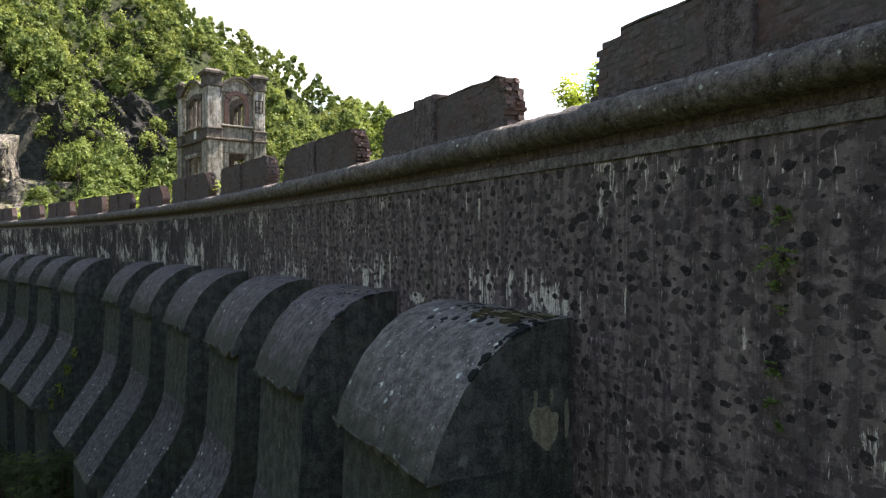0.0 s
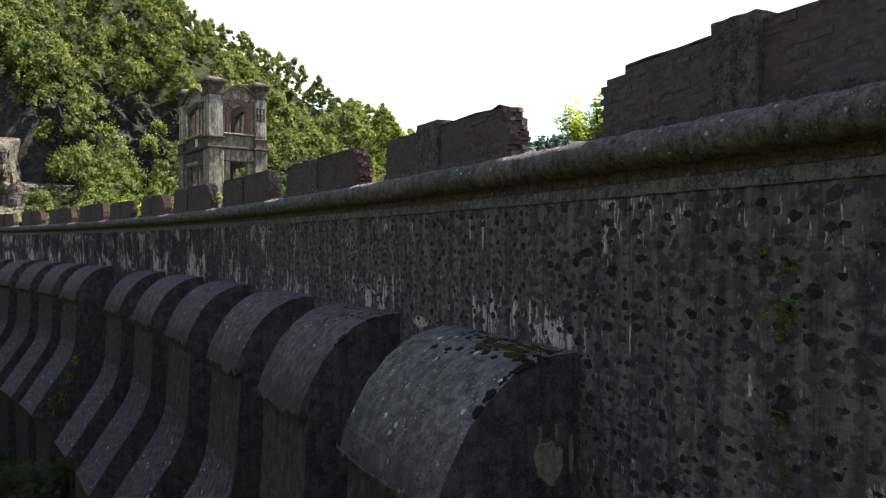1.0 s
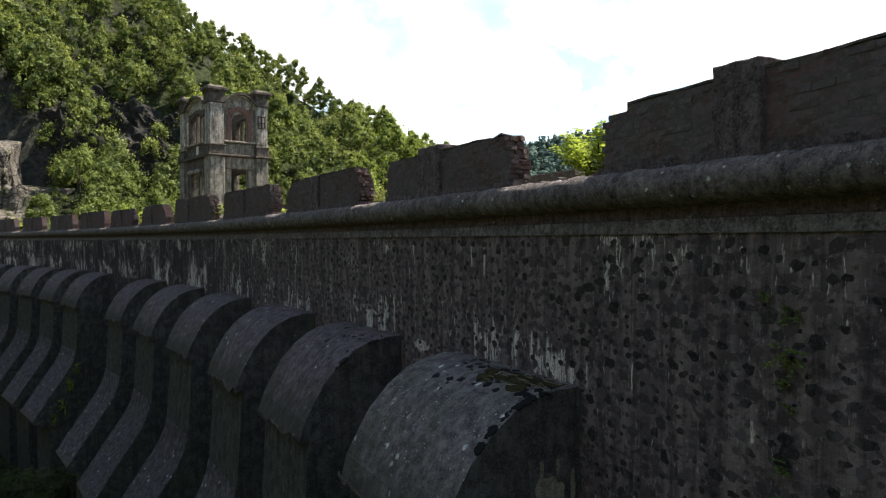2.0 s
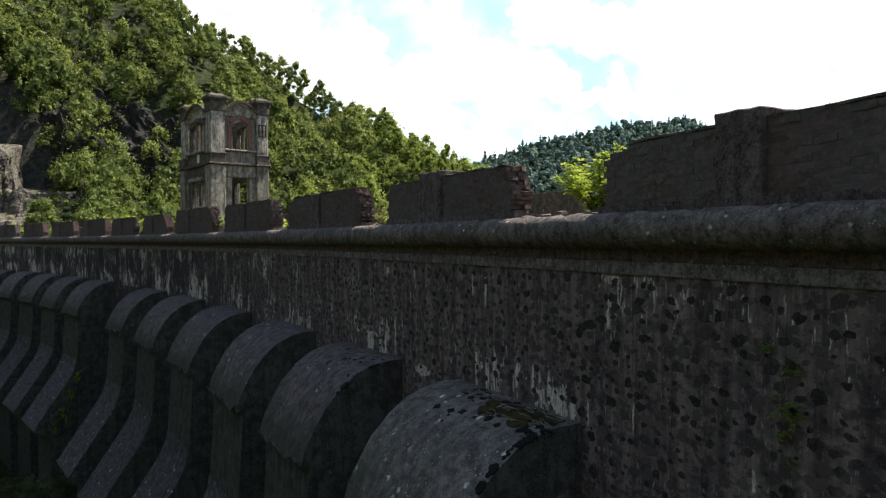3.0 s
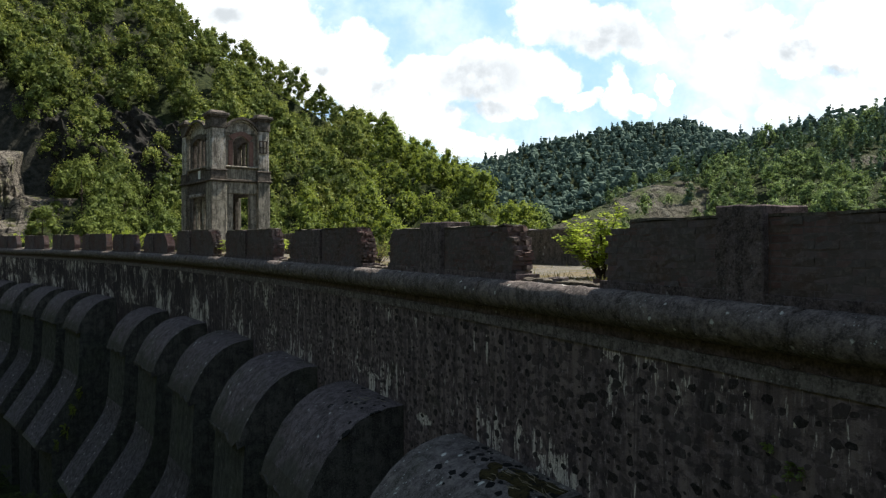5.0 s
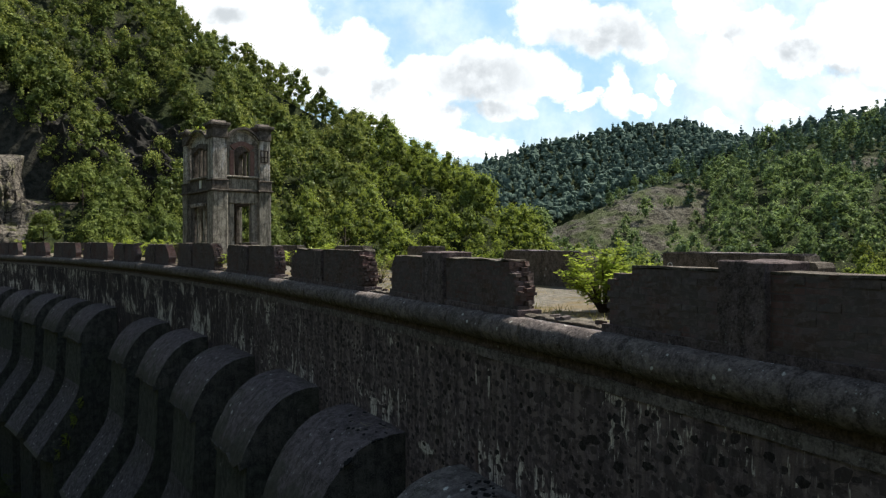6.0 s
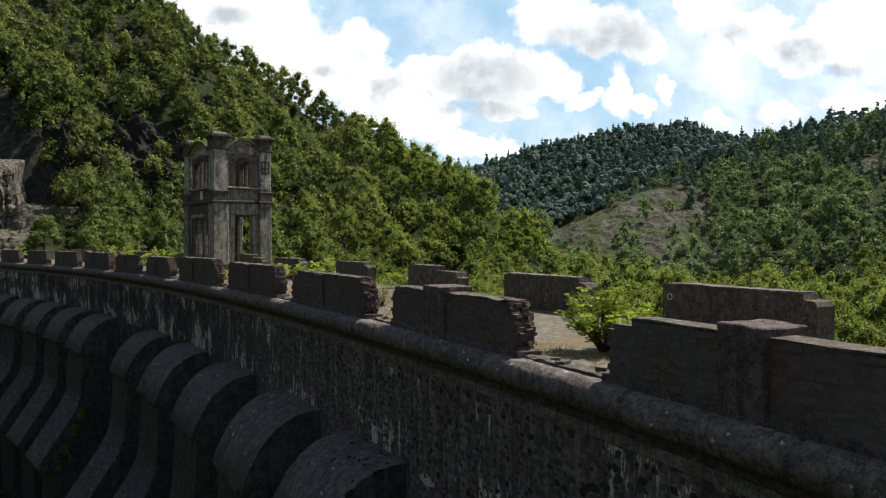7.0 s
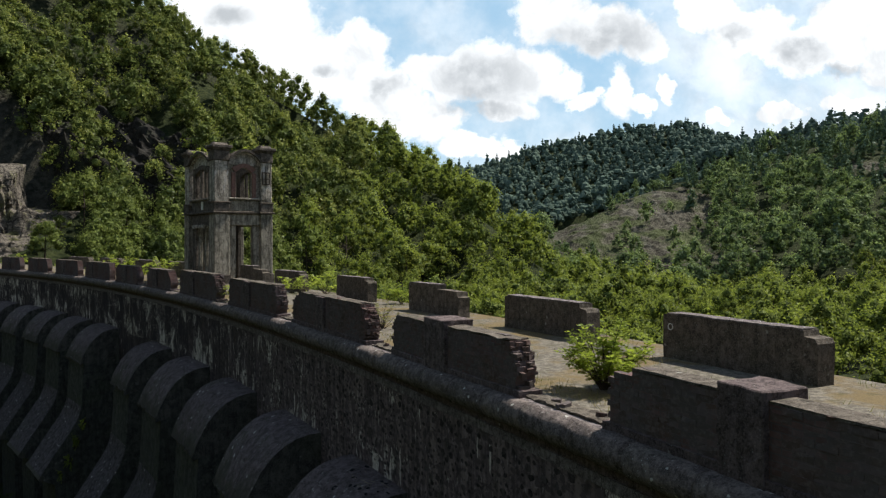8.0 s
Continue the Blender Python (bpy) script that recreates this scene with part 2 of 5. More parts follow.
def concrete_material(dark, light, moss=0.25, speck=0.5, scale=1.0, local=False, streak=0.6, algae=False, blotch=0.0):
    def build(k):
        p = shifted(k) if local else world_position(k)
        big = k.noise(p, 0.9 * scale, 5.0, 0.6)
        mid = k.noise(p, 5.0 * scale, 6.0, 0.62)
        fine = k.noise(p, 34.0, 8.0, 0.7)
        col = k.mix(k.ramp(mid, 0.36, 0.64), rgb(*dark), rgb(*light))
        own = k.add("ShaderNodeObjectInfo").outputs["Random"]
        col = k.mix(k.math("MULTIPLY", own, 0.35), col, rgb(*[v * 0.55 for v in dark]))
        grit = k.noise(p, 13.0, 6.0, 0.68)
        col = k.mix(k.math("MULTIPLY", k.ramp(grit, 0.50, 0.36), 0.55), col, rgb(*[v * 0.5 for v in dark]))
        if streak:
            run = k.noise(k.scaled(p, 7.0, 7.0, 0.55), 1.0, 6.0, 0.62, 0.3)
            col = k.mix(k.math("MULTIPLY", k.ramp(run, 0.47, 0.66), streak), col, rgb(*[v * 0.45 for v in dark]))
        col = k.mix(k.math("MULTIPLY", k.ramp(big, 0.5, 0.72), moss), col, rgb(0.045, 0.058, 0.026))
        col = k.mix(k.math("MULTIPLY", k.ramp(fine, 0.42, 0.64), 0.35), col, rgb(*[min(1, v * 1.6) for v in light]))
        spots = k.add("ShaderNodeTexVoronoi", Vector=p, Scale=3.3 * scale)
        sp = k.math("MULTIPLY", k.ramp(k.math("ADD", spots.outputs["Distance"], k.math("MULTIPLY", k.noise(p, 19.0, 3.0), 0.35)), 0.36, 0.28), k.ramp(k.noise(p, 1.7, 3.0), 0.57 - 0.1 * speck, 0.64 - 0.1 * speck))
        col = k.mix(k.math("MULTIPLY", sp, speck), col, rgb(0.55, 0.54, 0.49))
        dots = k.add("ShaderNodeTexVoronoi", Vector=p, Scale=11.0 * scale)
        dt = k.math("MULTIPLY", k.ramp(k.math("ADD", dots.outputs["Distance"], k.math("MULTIPLY", grit, 0.3)), 0.34, 0.26), k.ramp(k.noise(p, 2.9, 3.0), 0.47, 0.55))
        col = k.mix(k.math("MULTIPLY", dt, speck * 0.8), col, rgb(0.40, 0.41, 0.38))
        if blotch:
            # soot runs and bare patches where the coat has fallen
            soot = k.noise(k.scaled(p, 5.5, 5.5, 0.6), 1.0, 7.0, 0.70, 0.5)
            col = k.mix(k.math("MULTIPLY", k.ramp(soot, 0.50, 0.60), blotch), col, rgb(*[v * 0.35 for v in dark]))
            bare = k.noise(k.scaled(p, 2.0, 2.0, 0.8), 1.3, 6.0, 0.7, 0.5)
            col = k.mix(k.math("MULTIPLY", k.ramp(bare, 0.56, 0.62), blotch * 0.6), col, rgb(*[min(0.6, v * 1.25) for v in light]))
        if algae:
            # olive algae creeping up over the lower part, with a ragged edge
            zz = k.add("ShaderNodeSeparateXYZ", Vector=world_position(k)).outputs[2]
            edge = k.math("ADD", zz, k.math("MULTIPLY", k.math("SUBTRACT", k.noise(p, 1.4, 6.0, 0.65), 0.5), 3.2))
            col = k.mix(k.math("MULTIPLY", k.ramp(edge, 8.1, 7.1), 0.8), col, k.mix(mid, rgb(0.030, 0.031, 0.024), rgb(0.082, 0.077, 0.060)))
        return surface(k, col, 0.9, k.math("ADD", mid, k.math("ADD", grit, k.math("MULTIPLY", fine, 0.6))), 0.65, 0.03)
    return build


def brick_material(k):
    p = shifted(k)
    own = k.add("ShaderNodeObjectInfo").outputs["Random"]
    n = k.noise(p, 14.0, 7.0, 0.65)
    w = k.noise(world_position(k), 1.5, 4.0, 0.6)
    col = k.mix(own, rgb(0.0693, 0.0502, 0.0450), rgb(0.1203, 0.0763, 0.0657))
    col = k.mix(k.ramp(w, 0.38, 0.58), col, rgb(0.0999, 0.0833, 0.0808))
    col = k.mix(k.math("MULTIPLY", k.ramp(n, 0.46, 0.66), 0.5), col, rgb(0.1937, 0.1585, 0.1463))
    return surface(k, col, 0.9, n, 0.9, 0.015)


def course_material(k):
    """Brickwork seen from afar: courses and joints on the parapet's own axes."""
    p = shifted(k)
    t = k.add("ShaderNodeCombineXYZ")
    s = k.add("ShaderNodeSeparateXYZ", Vector=coords(k))
    k.put(t, "0", k.math("ADD", s.outputs[0], s.outputs[1]))
    k.put(t, "1", s.outputs[2])
    b = k.add("ShaderNodeTexBrick", Vector=t.outputs[0], Scale=1.0)
    b.inputs["Color1"].default_value = rgb(0.0877, 0.0522, 0.0489)
    b.inputs["Color2"].default_value = rgb(0.1407, 0.0803, 0.0727)
    b.inputs["Mortar"].default_value = rgb(0.0917, 0.0763, 0.0737)
    b.inputs["Mortar Size"].default_value = 0.008
    b.inputs["Brick Width"].default_value = 0.25
    b.inputs["Row Height"].default_value = 0.075
    n = k.noise(p, 9.0, 7.0, 0.65)
    w = k.noise(world_position(k), 1.3, 4.0, 0.6)
    col = k.mix(k.ramp(w, 0.40, 0.64), b.outputs[0], rgb(0.1216, 0.0982, 0.0986))
    col = k.mix(k.math("MULTIPLY", k.ramp(n, 0.46, 0.66), 0.4), col, rgb(0.2027, 0.1552, 0.1468))
    return surface(k, col, 0.9, k.math("SUBTRACT", n, b.outputs["Fac"]), 0.9, 0.015)


def leaf_material(dark, light, dry=(0.16, 0.12, 0.03), own=False, patches=0.055, glow=0.38, through_leaf=(0.14, 0.19, 0.03), spread=0.30):
    def build(k):
        isl = k.add("ShaderNodeNewGeometry").outputs["Random Per Island"]
        p = world_position(k)
        tone = k.noise(p, patches, 2.0, 0.5)
        tree = k.noise(p, 0.28, 2.0, 0.5)
        col = k.mix(k.ramp(tree, 0.38, 0.62), rgb(*dark), rgb(*light))
        if own:
            r = k.add("ShaderNodeObjectInfo").outputs["Random"]
            col = k.mix(k.math("MULTIPLY", k.ramp(k.math("FRACT", k.math("MULTIPLY", r, 7.3)), 0.45, 0.9), 0.6), col, rgb(*[v * 0.55 for v in dark]))
            col = k.mix(k.math("MULTIPLY", r, 0.6), col, rgb(*[0.6 * a + 0.4 * b for a, b in zip(light, (0.075, 0.10, 0.012))]))
        col = k.mix(k.math("MULTIPLY", isl, spread), col, rgb(*[v * 1.5 for v in light]))
        # stands of a darker, bluer kind of tree
        stand = k.noise(p, 0.10, 3.0, 0.6)
        col = k.mix(k.math("MULTIPLY", k.ramp(stand, 0.54, 0.64), 0.6), col, rgb(dark[0] * 0.75, dark[1] * 0.95, dark[2] * 1.35))
        col = k.mix(k.math("MULTIPLY", k.ramp(tone, 0.60, 0.72), 0.35), col, rgb(*dry))
        d = k.add("ShaderNodeBsdfDiffuse", Color=col)
        t = k.add("ShaderNodeBsdfTranslucent", Color=k.mix(0.5, col, rgb(*through_leaf)))
        g = k.add("ShaderNodeBsdfGlossy", Roughness=0.45, Color=rgb(0.9, 0.95, 0.9))
        a = k.tree.nodes.new("ShaderNodeMixShader")
        k.put(a, "0", glow)
        k.put(a, "1", d.outputs[0])
        k.put(a, "2", t.outputs[0])
        b = k.tree.nodes.new("ShaderNodeMixShader")
        k.put(b, "0", 0.012)
        k.put(b, "1", a.outputs[0])
        k.put(b, "2", g.outputs[0])
        return b.outputs[0]
    return build


def inner_material(dark, light, scale=2.6, bump=1.0):
    """Twigs and shaded leaves deep in a crown."""
    def build(k):
        p = world_position(k)
        n = k.noise(p, scale, 6.0, 0.7)
        return surface(k, k.mix(k.ramp(n, 0.40, 0.62), rgb(*dark), rgb(*light)), 0.9, n, bump, 0.25)
    return build


def ground_material(k):
    p = world_position(k)
    n = k.noise(p, 0.12, 6.0, 0.6)
    f = k.noise(p, 1.1, 8.0, 0.68)
    geo = k.add("ShaderNodeNewGeometry")
    up = k.add("ShaderNodeSeparateXYZ", Vector=geo.outputs["Normal"]).outputs[2]
    rock = k.mix(k.ramp(f, 0.35, 0.65), rgb(0.022, 0.023, 0.018), rgb(0.062, 0.058, 0.046))
    soil = k.mix(k.ramp(f, 0.35, 0.65), rgb(0.014, 0.020, 0.008), rgb(0.040, 0.048, 0.018))
    steep = k.ramp(k.math("ADD", up, k.math("MULTIPLY", n, 0.3)), 0.86, 0.70)
    return surface(k, k.mix(steep, soil, rock), 0.95, f, 0.9, 0.6)


def rock_material(k):
    p = world_position(k)
    n = k.noise(p, 0.5, 8.0, 0.68)
    f = k.noise(k.scaled(p, 1, 1, 2.2), 2.0, 8.0, 0.7)
    col = k.mix(k.ramp(f, 0.36, 0.64), rgb(0.058, 0.052, 0.045), rgb(0.180, 0.157, 0.130))
    crack = k.add("ShaderNodeTexVoronoi", Vector=k.scaled(p, 1.0, 1.0, 0.55), Scale=0.75)
    crack.feature = "DISTANCE_TO_EDGE"
    col = k.mix(k.ramp(k.math("ADD", crack.outputs["Distance"], k.math("MULTIPLY", f, 0.12)), 0.13, 0.06), col, rgb(0.028, 0.025, 0.022))
    col = k.mix(k.ramp(n, 0.52, 0.68), col, rgb(0.10, 0.10, 0.045))
    return surface(k, col, 0.92, f, 1.0, 0.25)


def scree_material(k):
    """Loose stones in rills that run down the slope, with thin weeds."""
    p = world_position(k)
    rill = k.noise(k.scaled(p, 0.42, 0.05, 0.05), 1.0, 6.0, 0.6, 0.5)
    stones = k.noise(p, 1.6, 8.0, 0.7)
    weed = k.noise(p, 0.11, 5.0, 0.62)
    col = k.mix(k.ramp(stones, 0.36, 0.64), rgb(0.040, 0.034, 0.027), rgb(0.106, 0.098, 0.074))
    col = k.mix(k.math("MULTIPLY", k.ramp(rill, 0.50, 0.62), 0.5), col, rgb(0.150, 0.141, 0.115))
    col = k.mix(k.math("MULTIPLY", k.ramp(rill, 0.46, 0.38), 0.6), col, rgb(0.030, 0.027, 0.022))
    col = k.mix(k.math("MULTIPLY", k.ramp(weed, 0.46, 0.58), 0.75), col, rgb(0.058, 0.072, 0.026))
    return surface(k, col, 0.95, k.math("ADD", stones, rill), 0.9, 0.5)


def walkway_material(k):
    p = world_position(k)
    n = k.noise(p, 0.55, 6.0, 0.62)
    f = k.noise(p, 9.0, 8.0, 0.7)
    g = k.noise(p, 2.4, 5.0, 0.6)
    col = k.mix(k.ramp(f, 0.35, 0.66), rgb(0.0880, 0.0770, 0.0620), rgb(0.2100, 0.1880, 0.1540))
    col = k.mix(k.ramp(n, 0.48, 0.60), col, rgb(0.1500, 0.1120, 0.0580))
    col = k.mix(k.math("MULTIPLY", k.ramp(g, 0.54, 0.66), 0.6), col, rgb(0.0660, 0.0640, 0.0300))
    grain = k.noise(p, 30.0, 6.0, 0.75)
    col = k.mix(k.math("MULTIPLY", k.ramp(grain, 0.50, 0.38), 0.5), col, rgb(0.050, 0.043, 0.034))
    return surface(k, col, 0.95, f, 0.6, 0.03)


def plain(color, rough=0.8, wear=0.3):
    def build(k):
        n = k.noise(shifted(k), 8.0, 7.0, 0.65)
        return surface(k, k.mix(k.math("MULTIPLY", k.ramp(n, 0.4, 0.66), wear), rgb(*color), rgb(*[v * 0.4 for v in color])), rough, n, 0.3, 0.01)
    return build


WALL = material("blackened_mortar", wall_material)
STONE = material("dark_rubble_stone", stone_material)
COPING = material("weathered_coping", concrete_material((0.0657, 0.0551, 0.0522), (0.1992, 0.1652, 0.1505), 0.2, 0.8, 1.6))
STRIP = material("sooty_brick_strip", concrete_material((0.0560, 0.0410, 0.0420), (0.1500, 0.1080, 0.1060), 0.2, 0.4, 2.2))
BAND = material("smooth_band", concrete_material((0.0673, 0.0566, 0.0565), (0.2372, 0.2028, 0.1978), 0.25, 0.8, 1.6))
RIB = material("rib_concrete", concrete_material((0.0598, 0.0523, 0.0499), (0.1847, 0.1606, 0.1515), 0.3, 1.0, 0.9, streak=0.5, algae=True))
# Caps past the first rib, and the chutes, use darker concrete.
RIBDARK = material("darker_rib_concrete", concrete_material((0.0530, 0.0435, 0.0443), (0.1657, 0.1348, 0.1341), 0.35, 0.7, 0.9, streak=0.5, algae=True))
CHUTE = material("dark_chute_concrete", concrete_material((0.0275, 0.0240, 0.0262), (0.1186, 0.1036, 0.1094), 0.2, 0.8, 0.9, streak=0.4))
# Shaft concrete, darker and greener than the caps.
SHAFT = material("black_rib_shaft", concrete_material((0.0282, 0.0293, 0.0280), (0.0898, 0.0898, 0.0797), 0.35, 0.15, 0.7))
# Rib flanks: black skin, with side shade also put into the colour.
RIBSIDE = material("dark_shaded_rib_side", concrete_material((0.0356, 0.0345, 0.0336), (0.1144, 0.1081, 0.0968), 0.22, 0.15, 0.6))
PIER = material("dark_render", concrete_material((0.0666, 0.0518, 0.0514), (0.1667, 0.1286, 0.1234), 0.15, 0.3, 1.3))
PARAPET = material("brown_render", concrete_material((0.0560, 0.0470, 0.0390), (0.1650, 0.1400, 0.1150), 0.2, 0.4, 1.2))
BRICK = material("sooty_brick", brick_material)
COURSE = material("brick_courses", course_material)
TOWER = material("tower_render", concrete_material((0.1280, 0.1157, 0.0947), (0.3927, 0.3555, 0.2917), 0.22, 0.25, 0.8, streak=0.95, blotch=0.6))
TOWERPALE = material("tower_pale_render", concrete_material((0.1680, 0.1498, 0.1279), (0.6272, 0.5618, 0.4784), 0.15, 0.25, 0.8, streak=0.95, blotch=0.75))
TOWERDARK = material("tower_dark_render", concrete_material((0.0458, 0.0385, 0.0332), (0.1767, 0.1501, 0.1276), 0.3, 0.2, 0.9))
TOWERBRICK = material("tower_red_brick", plain((0.2300, 0.1350, 0.1130), 0.9, 0.6))
GROUND = material("hillside_soil", ground_material)
ROCK = material("cliff_rock", rock_material)
SLATE = material("dark_slate", concrete_material((0.0143, 0.0136, 0.0124), (0.0404, 0.0372, 0.0330), 0.6, 0.0, 0.35, streak=0.0))
SCREE = material("scree_stones", scree_material)
WALKWAY = material("dusty_walkway", walkway_material)
BARK = material("bark", plain((0.075, 0.060, 0.048), 0.95, 0.5))
LEAF = material("broad_leaves", leaf_material((0.0510, 0.0720, 0.0220), (0.2086, 0.2430, 0.0551), own=True))
LEAFSTUFF = material("woodland_leaves", leaf_material((0.0508, 0.0700, 0.0246), (0.2337, 0.2506, 0.0554)))
# Brighter leaf copy: sunshine on spur and valley put into the colour.
SUNNYLEAF = material("sunlit_woodland_leaves", leaf_material((0.0608, 0.0865, 0.0253), (0.2769, 0.3168, 0.0596), own=True, glow=0.5, through_leaf=(0.3257, 0.4025, 0.0450)))
# Slope and far leaves bluish and lifted: distance haze put into the colour.
SLOPELEAF = material("hazy_slope_leaves", leaf_material((0.0514, 0.0781, 0.0411), (0.2764, 0.3552, 0.1286), (0.1799, 0.1658, 0.0708), patches=0.04))
PINELEAF = material("hazy_conifer_needles", leaf_material((0.0425, 0.0750, 0.0514), (0.1144, 0.1666, 0.1030), (0.0816, 0.1144, 0.0685), glow=0.2))
FARLEAF = material("hazy_far_woodland_leaves", leaf_material((0.0550, 0.0876, 0.0688), (0.1156, 0.1615, 0.1180), (0.1322, 0.1771, 0.1180), patches=0.012, spread=0.1, glow=0.12))
# Crown cores set darker than the leaves: inner shade put into the colour.
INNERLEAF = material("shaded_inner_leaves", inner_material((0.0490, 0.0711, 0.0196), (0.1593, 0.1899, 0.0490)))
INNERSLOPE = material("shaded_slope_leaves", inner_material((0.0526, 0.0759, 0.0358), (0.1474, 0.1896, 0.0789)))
# Far canopy carries the same haze in its colour.
INNERFAR = material("hazy_far_canopy_leaves", inner_material((0.0640, 0.0930, 0.0740), (0.1020, 0.1390, 0.1040), 0.3, 0.35))
BUSHLEAF = material("bright_leaves", leaf_material((0.1473, 0.1930, 0.0296), (0.2945, 0.3499, 0.0593), patches=1.5, glow=0.58, through_leaf=(0.4909, 0.5791, 0.0741)))
WALLLEAF = material("wall_plant_leaves", leaf_material((0.0752, 0.1155, 0.0290), (0.1606, 0.2045, 0.0531), patches=1.5))
DARKLEAF = material("dull_shrub_leaves", leaf_material((0.0253, 0.0368, 0.0138), (0.0690, 0.0862, 0.0253), patches=1.2))
DRYLEAF = material("dry_leaves", leaf_material((0.13, 0.13, 0.04), (0.22, 0.20, 0.07), patches=1.5))
DRYGRASS = material("dry_grass", leaf_material((0.1700, 0.1360, 0.0553), (0.2890, 0.2295, 0.1020), patches=1.5))
MOSS = material("wet_moss", concrete_material((0.0130, 0.0110, 0.0070), (0.0620, 0.0500, 0.0180), 0.0, 0.0, 1.6, streak=0.0))
WHITE = material("white_sign", plain((0.7, 0.7, 0.66), 0.6, 0.15))
IRON = material("rusty_iron", plain((0.05, 0.04, 0.035), 0.7, 0.5))

# ---------- the dam's own axes: s along the crest, d towards the valley below, z up ----------
CX, CY, RADIUS, A0 = -164.70, -70.61, 184.97, radians(24.0)
CREST = 11.80


def at(s, d, z):
    a = A0 + s / RADIUS
    return Vector((CX + (RADIUS - d) * math.cos(a), CY + (RADIUS - d) * math.sin(a), z))


def place(s, d, z, turn=0.0):
    """The pose whose x runs along the crest, y towards the valley below, z up."""
    return Matrix.Translation(at(s, d, z)) @ Matrix.Rotation(A0 + s / RADIUS + math.pi / 2 + turn, 4, "Z")


def dam_axes(x, y):
    dx, dy = x - CX, y - CY
    return (math.atan2(dy, dx) - A0) * RADIUS, RADIUS - math.hypot(dx, dy)


class Shape:
    """Collects vertices and faces for one mesh."""

    def __init__(self):
        self.v, self.f, self.uv = [], [], []

    def face(self, pts):
        i = len(self.v)
        self.v += [tuple(p) for p in pts]
        self.f.append(tuple(range(i, i + len(pts))))

    def box(self, x0, x1, y0, y1, z0, z1, jit=0.0, rnd=random):
        i = len(self.v)
        for z in (z0, z1):
            for x, y in ((x0, y0), (x1, y0), (x1, y1), (x0, y1)):
                self.v.append((x + rnd.uniform(-jit, jit), y + rnd.uniform(-jit, jit), z + rnd.uniform(-jit, jit)))
        for q in ((3, 2, 1, 0), (4, 5, 6, 7), (0, 1, 5, 4), (1, 2, 6, 5), (2, 3, 7, 6), (3, 0, 4, 7)):
            self.f.append(tuple(i + a for a in q))

    def prism(self, outline, y0, y1, axis="y"):
        """A closed outline of (x, z) pulled from y0 to y1."""
        i, n = len(self.v), len(outline)
        for y in (y0, y1):
            for a, b in outline:
                self.v.append((a, y, b) if axis == "y" else (y, a, b))
        self.f.append(tuple(range(i, i + n)))
        self.f.append(tuple(range(i + 2 * n - 1, i + n - 1, -1)))
        for j in range(n):
            jj = (j + 1) % n
            self.f.append((i + j, i + n + j, i + n + jj, i + jj))

    def tube(self, pts, radii, sides=6):
        i, n = len(self.v), len(pts)
        for j, (p, r) in enumerate(zip(pts, radii)):
            a = Vector(pts[min(j + 1, n - 1)]) - Vector(pts[max(j - 1, 0)])
            q = a.to_track_quat("Z", "Y") if a.length > 1e-6 else Euler((0, 0, 0)).to_quaternion()
            for k in range(sides):
                w = 2 * math.pi * k / sides
                self.v.append(tuple(Vector(p) + q @ Vector((math.cos(w) * r, math.sin(w) * r, 0))))
        for j in range(n - 1):
            for k in range(sides):
                kk = (k + 1) % sides
                self.f.append((i + j * sides + k, i + j * sides + kk, i + (j + 1) * sides + kk, i + (j + 1) * sides + k))
        self.f.append(tuple(i + (n - 1) * sides + k for k in range(sides)))

    def mesh(self, name, mat, smooth=False, fix=True):
        me = bpy.data.meshes.new(name)
        me.from_pydata(self.v, [], self.f)
        me.materials.append(mat)
        if fix:
            bm = bmesh.new()
            bm.from_mesh(me)
            bmesh.ops.recalc_face_normals(bm, faces=bm.faces)
            bm.to_mesh(me)
            bm.free()
        if smooth:
            me.shade_smooth()
        return me


def thing(name, m, label, category, group="", kind=""):
    e = new(name)
    e.empty_display_size = 0.2
    e.matrix_world = m
    return tagged(e, label, category, group, kind)


def part(name, shape, mat, parent, label="", smooth=False, fix=True, m=None):
    me = shape.mesh(name, mat, smooth, fix) if isinstance(shape, Shape) else shape
    o = new(name, me)
    o.parent = parent
    if m is not None:
        o.matrix_basis = m
    return tagged(o, label)


def soften(ob, width=0.02, segments=2):
    b = ob.modifiers.new("edges", "BEVEL")
    b.width, b.segments, b.limit_method = width, segments, "ANGLE"
    return ob


def roughen(ob, cell, amount, seed=0.0, cuts=0):
    """Cuts a mesh finer and pushes its vertices about, for worn and broken outlines."""
    bm = bmesh.new()
    bm.from_mesh(ob.data)
    bmesh.ops.remove_doubles(bm, verts=bm.verts, dist=0.0005)
    for _ in range(cuts):
        long_edges = [e for e in bm.edges if e.calc_length() > cell]
        if long_edges:
            bmesh.ops.subdivide_edges(bm, edges=long_edges, cuts=1, use_grid_fill=True)
    for v in bm.verts:
        q = v.co * (1.0 / cell) + Vector((seed, seed * 0.7, 0))
        v.co += Vector(noise.noise_vector(q)) * amount + Vector(noise.noise_vector(q * 3.1)) * amount * 0.4
    bm.to_mesh(ob.data)
    bm.free()
    return ob


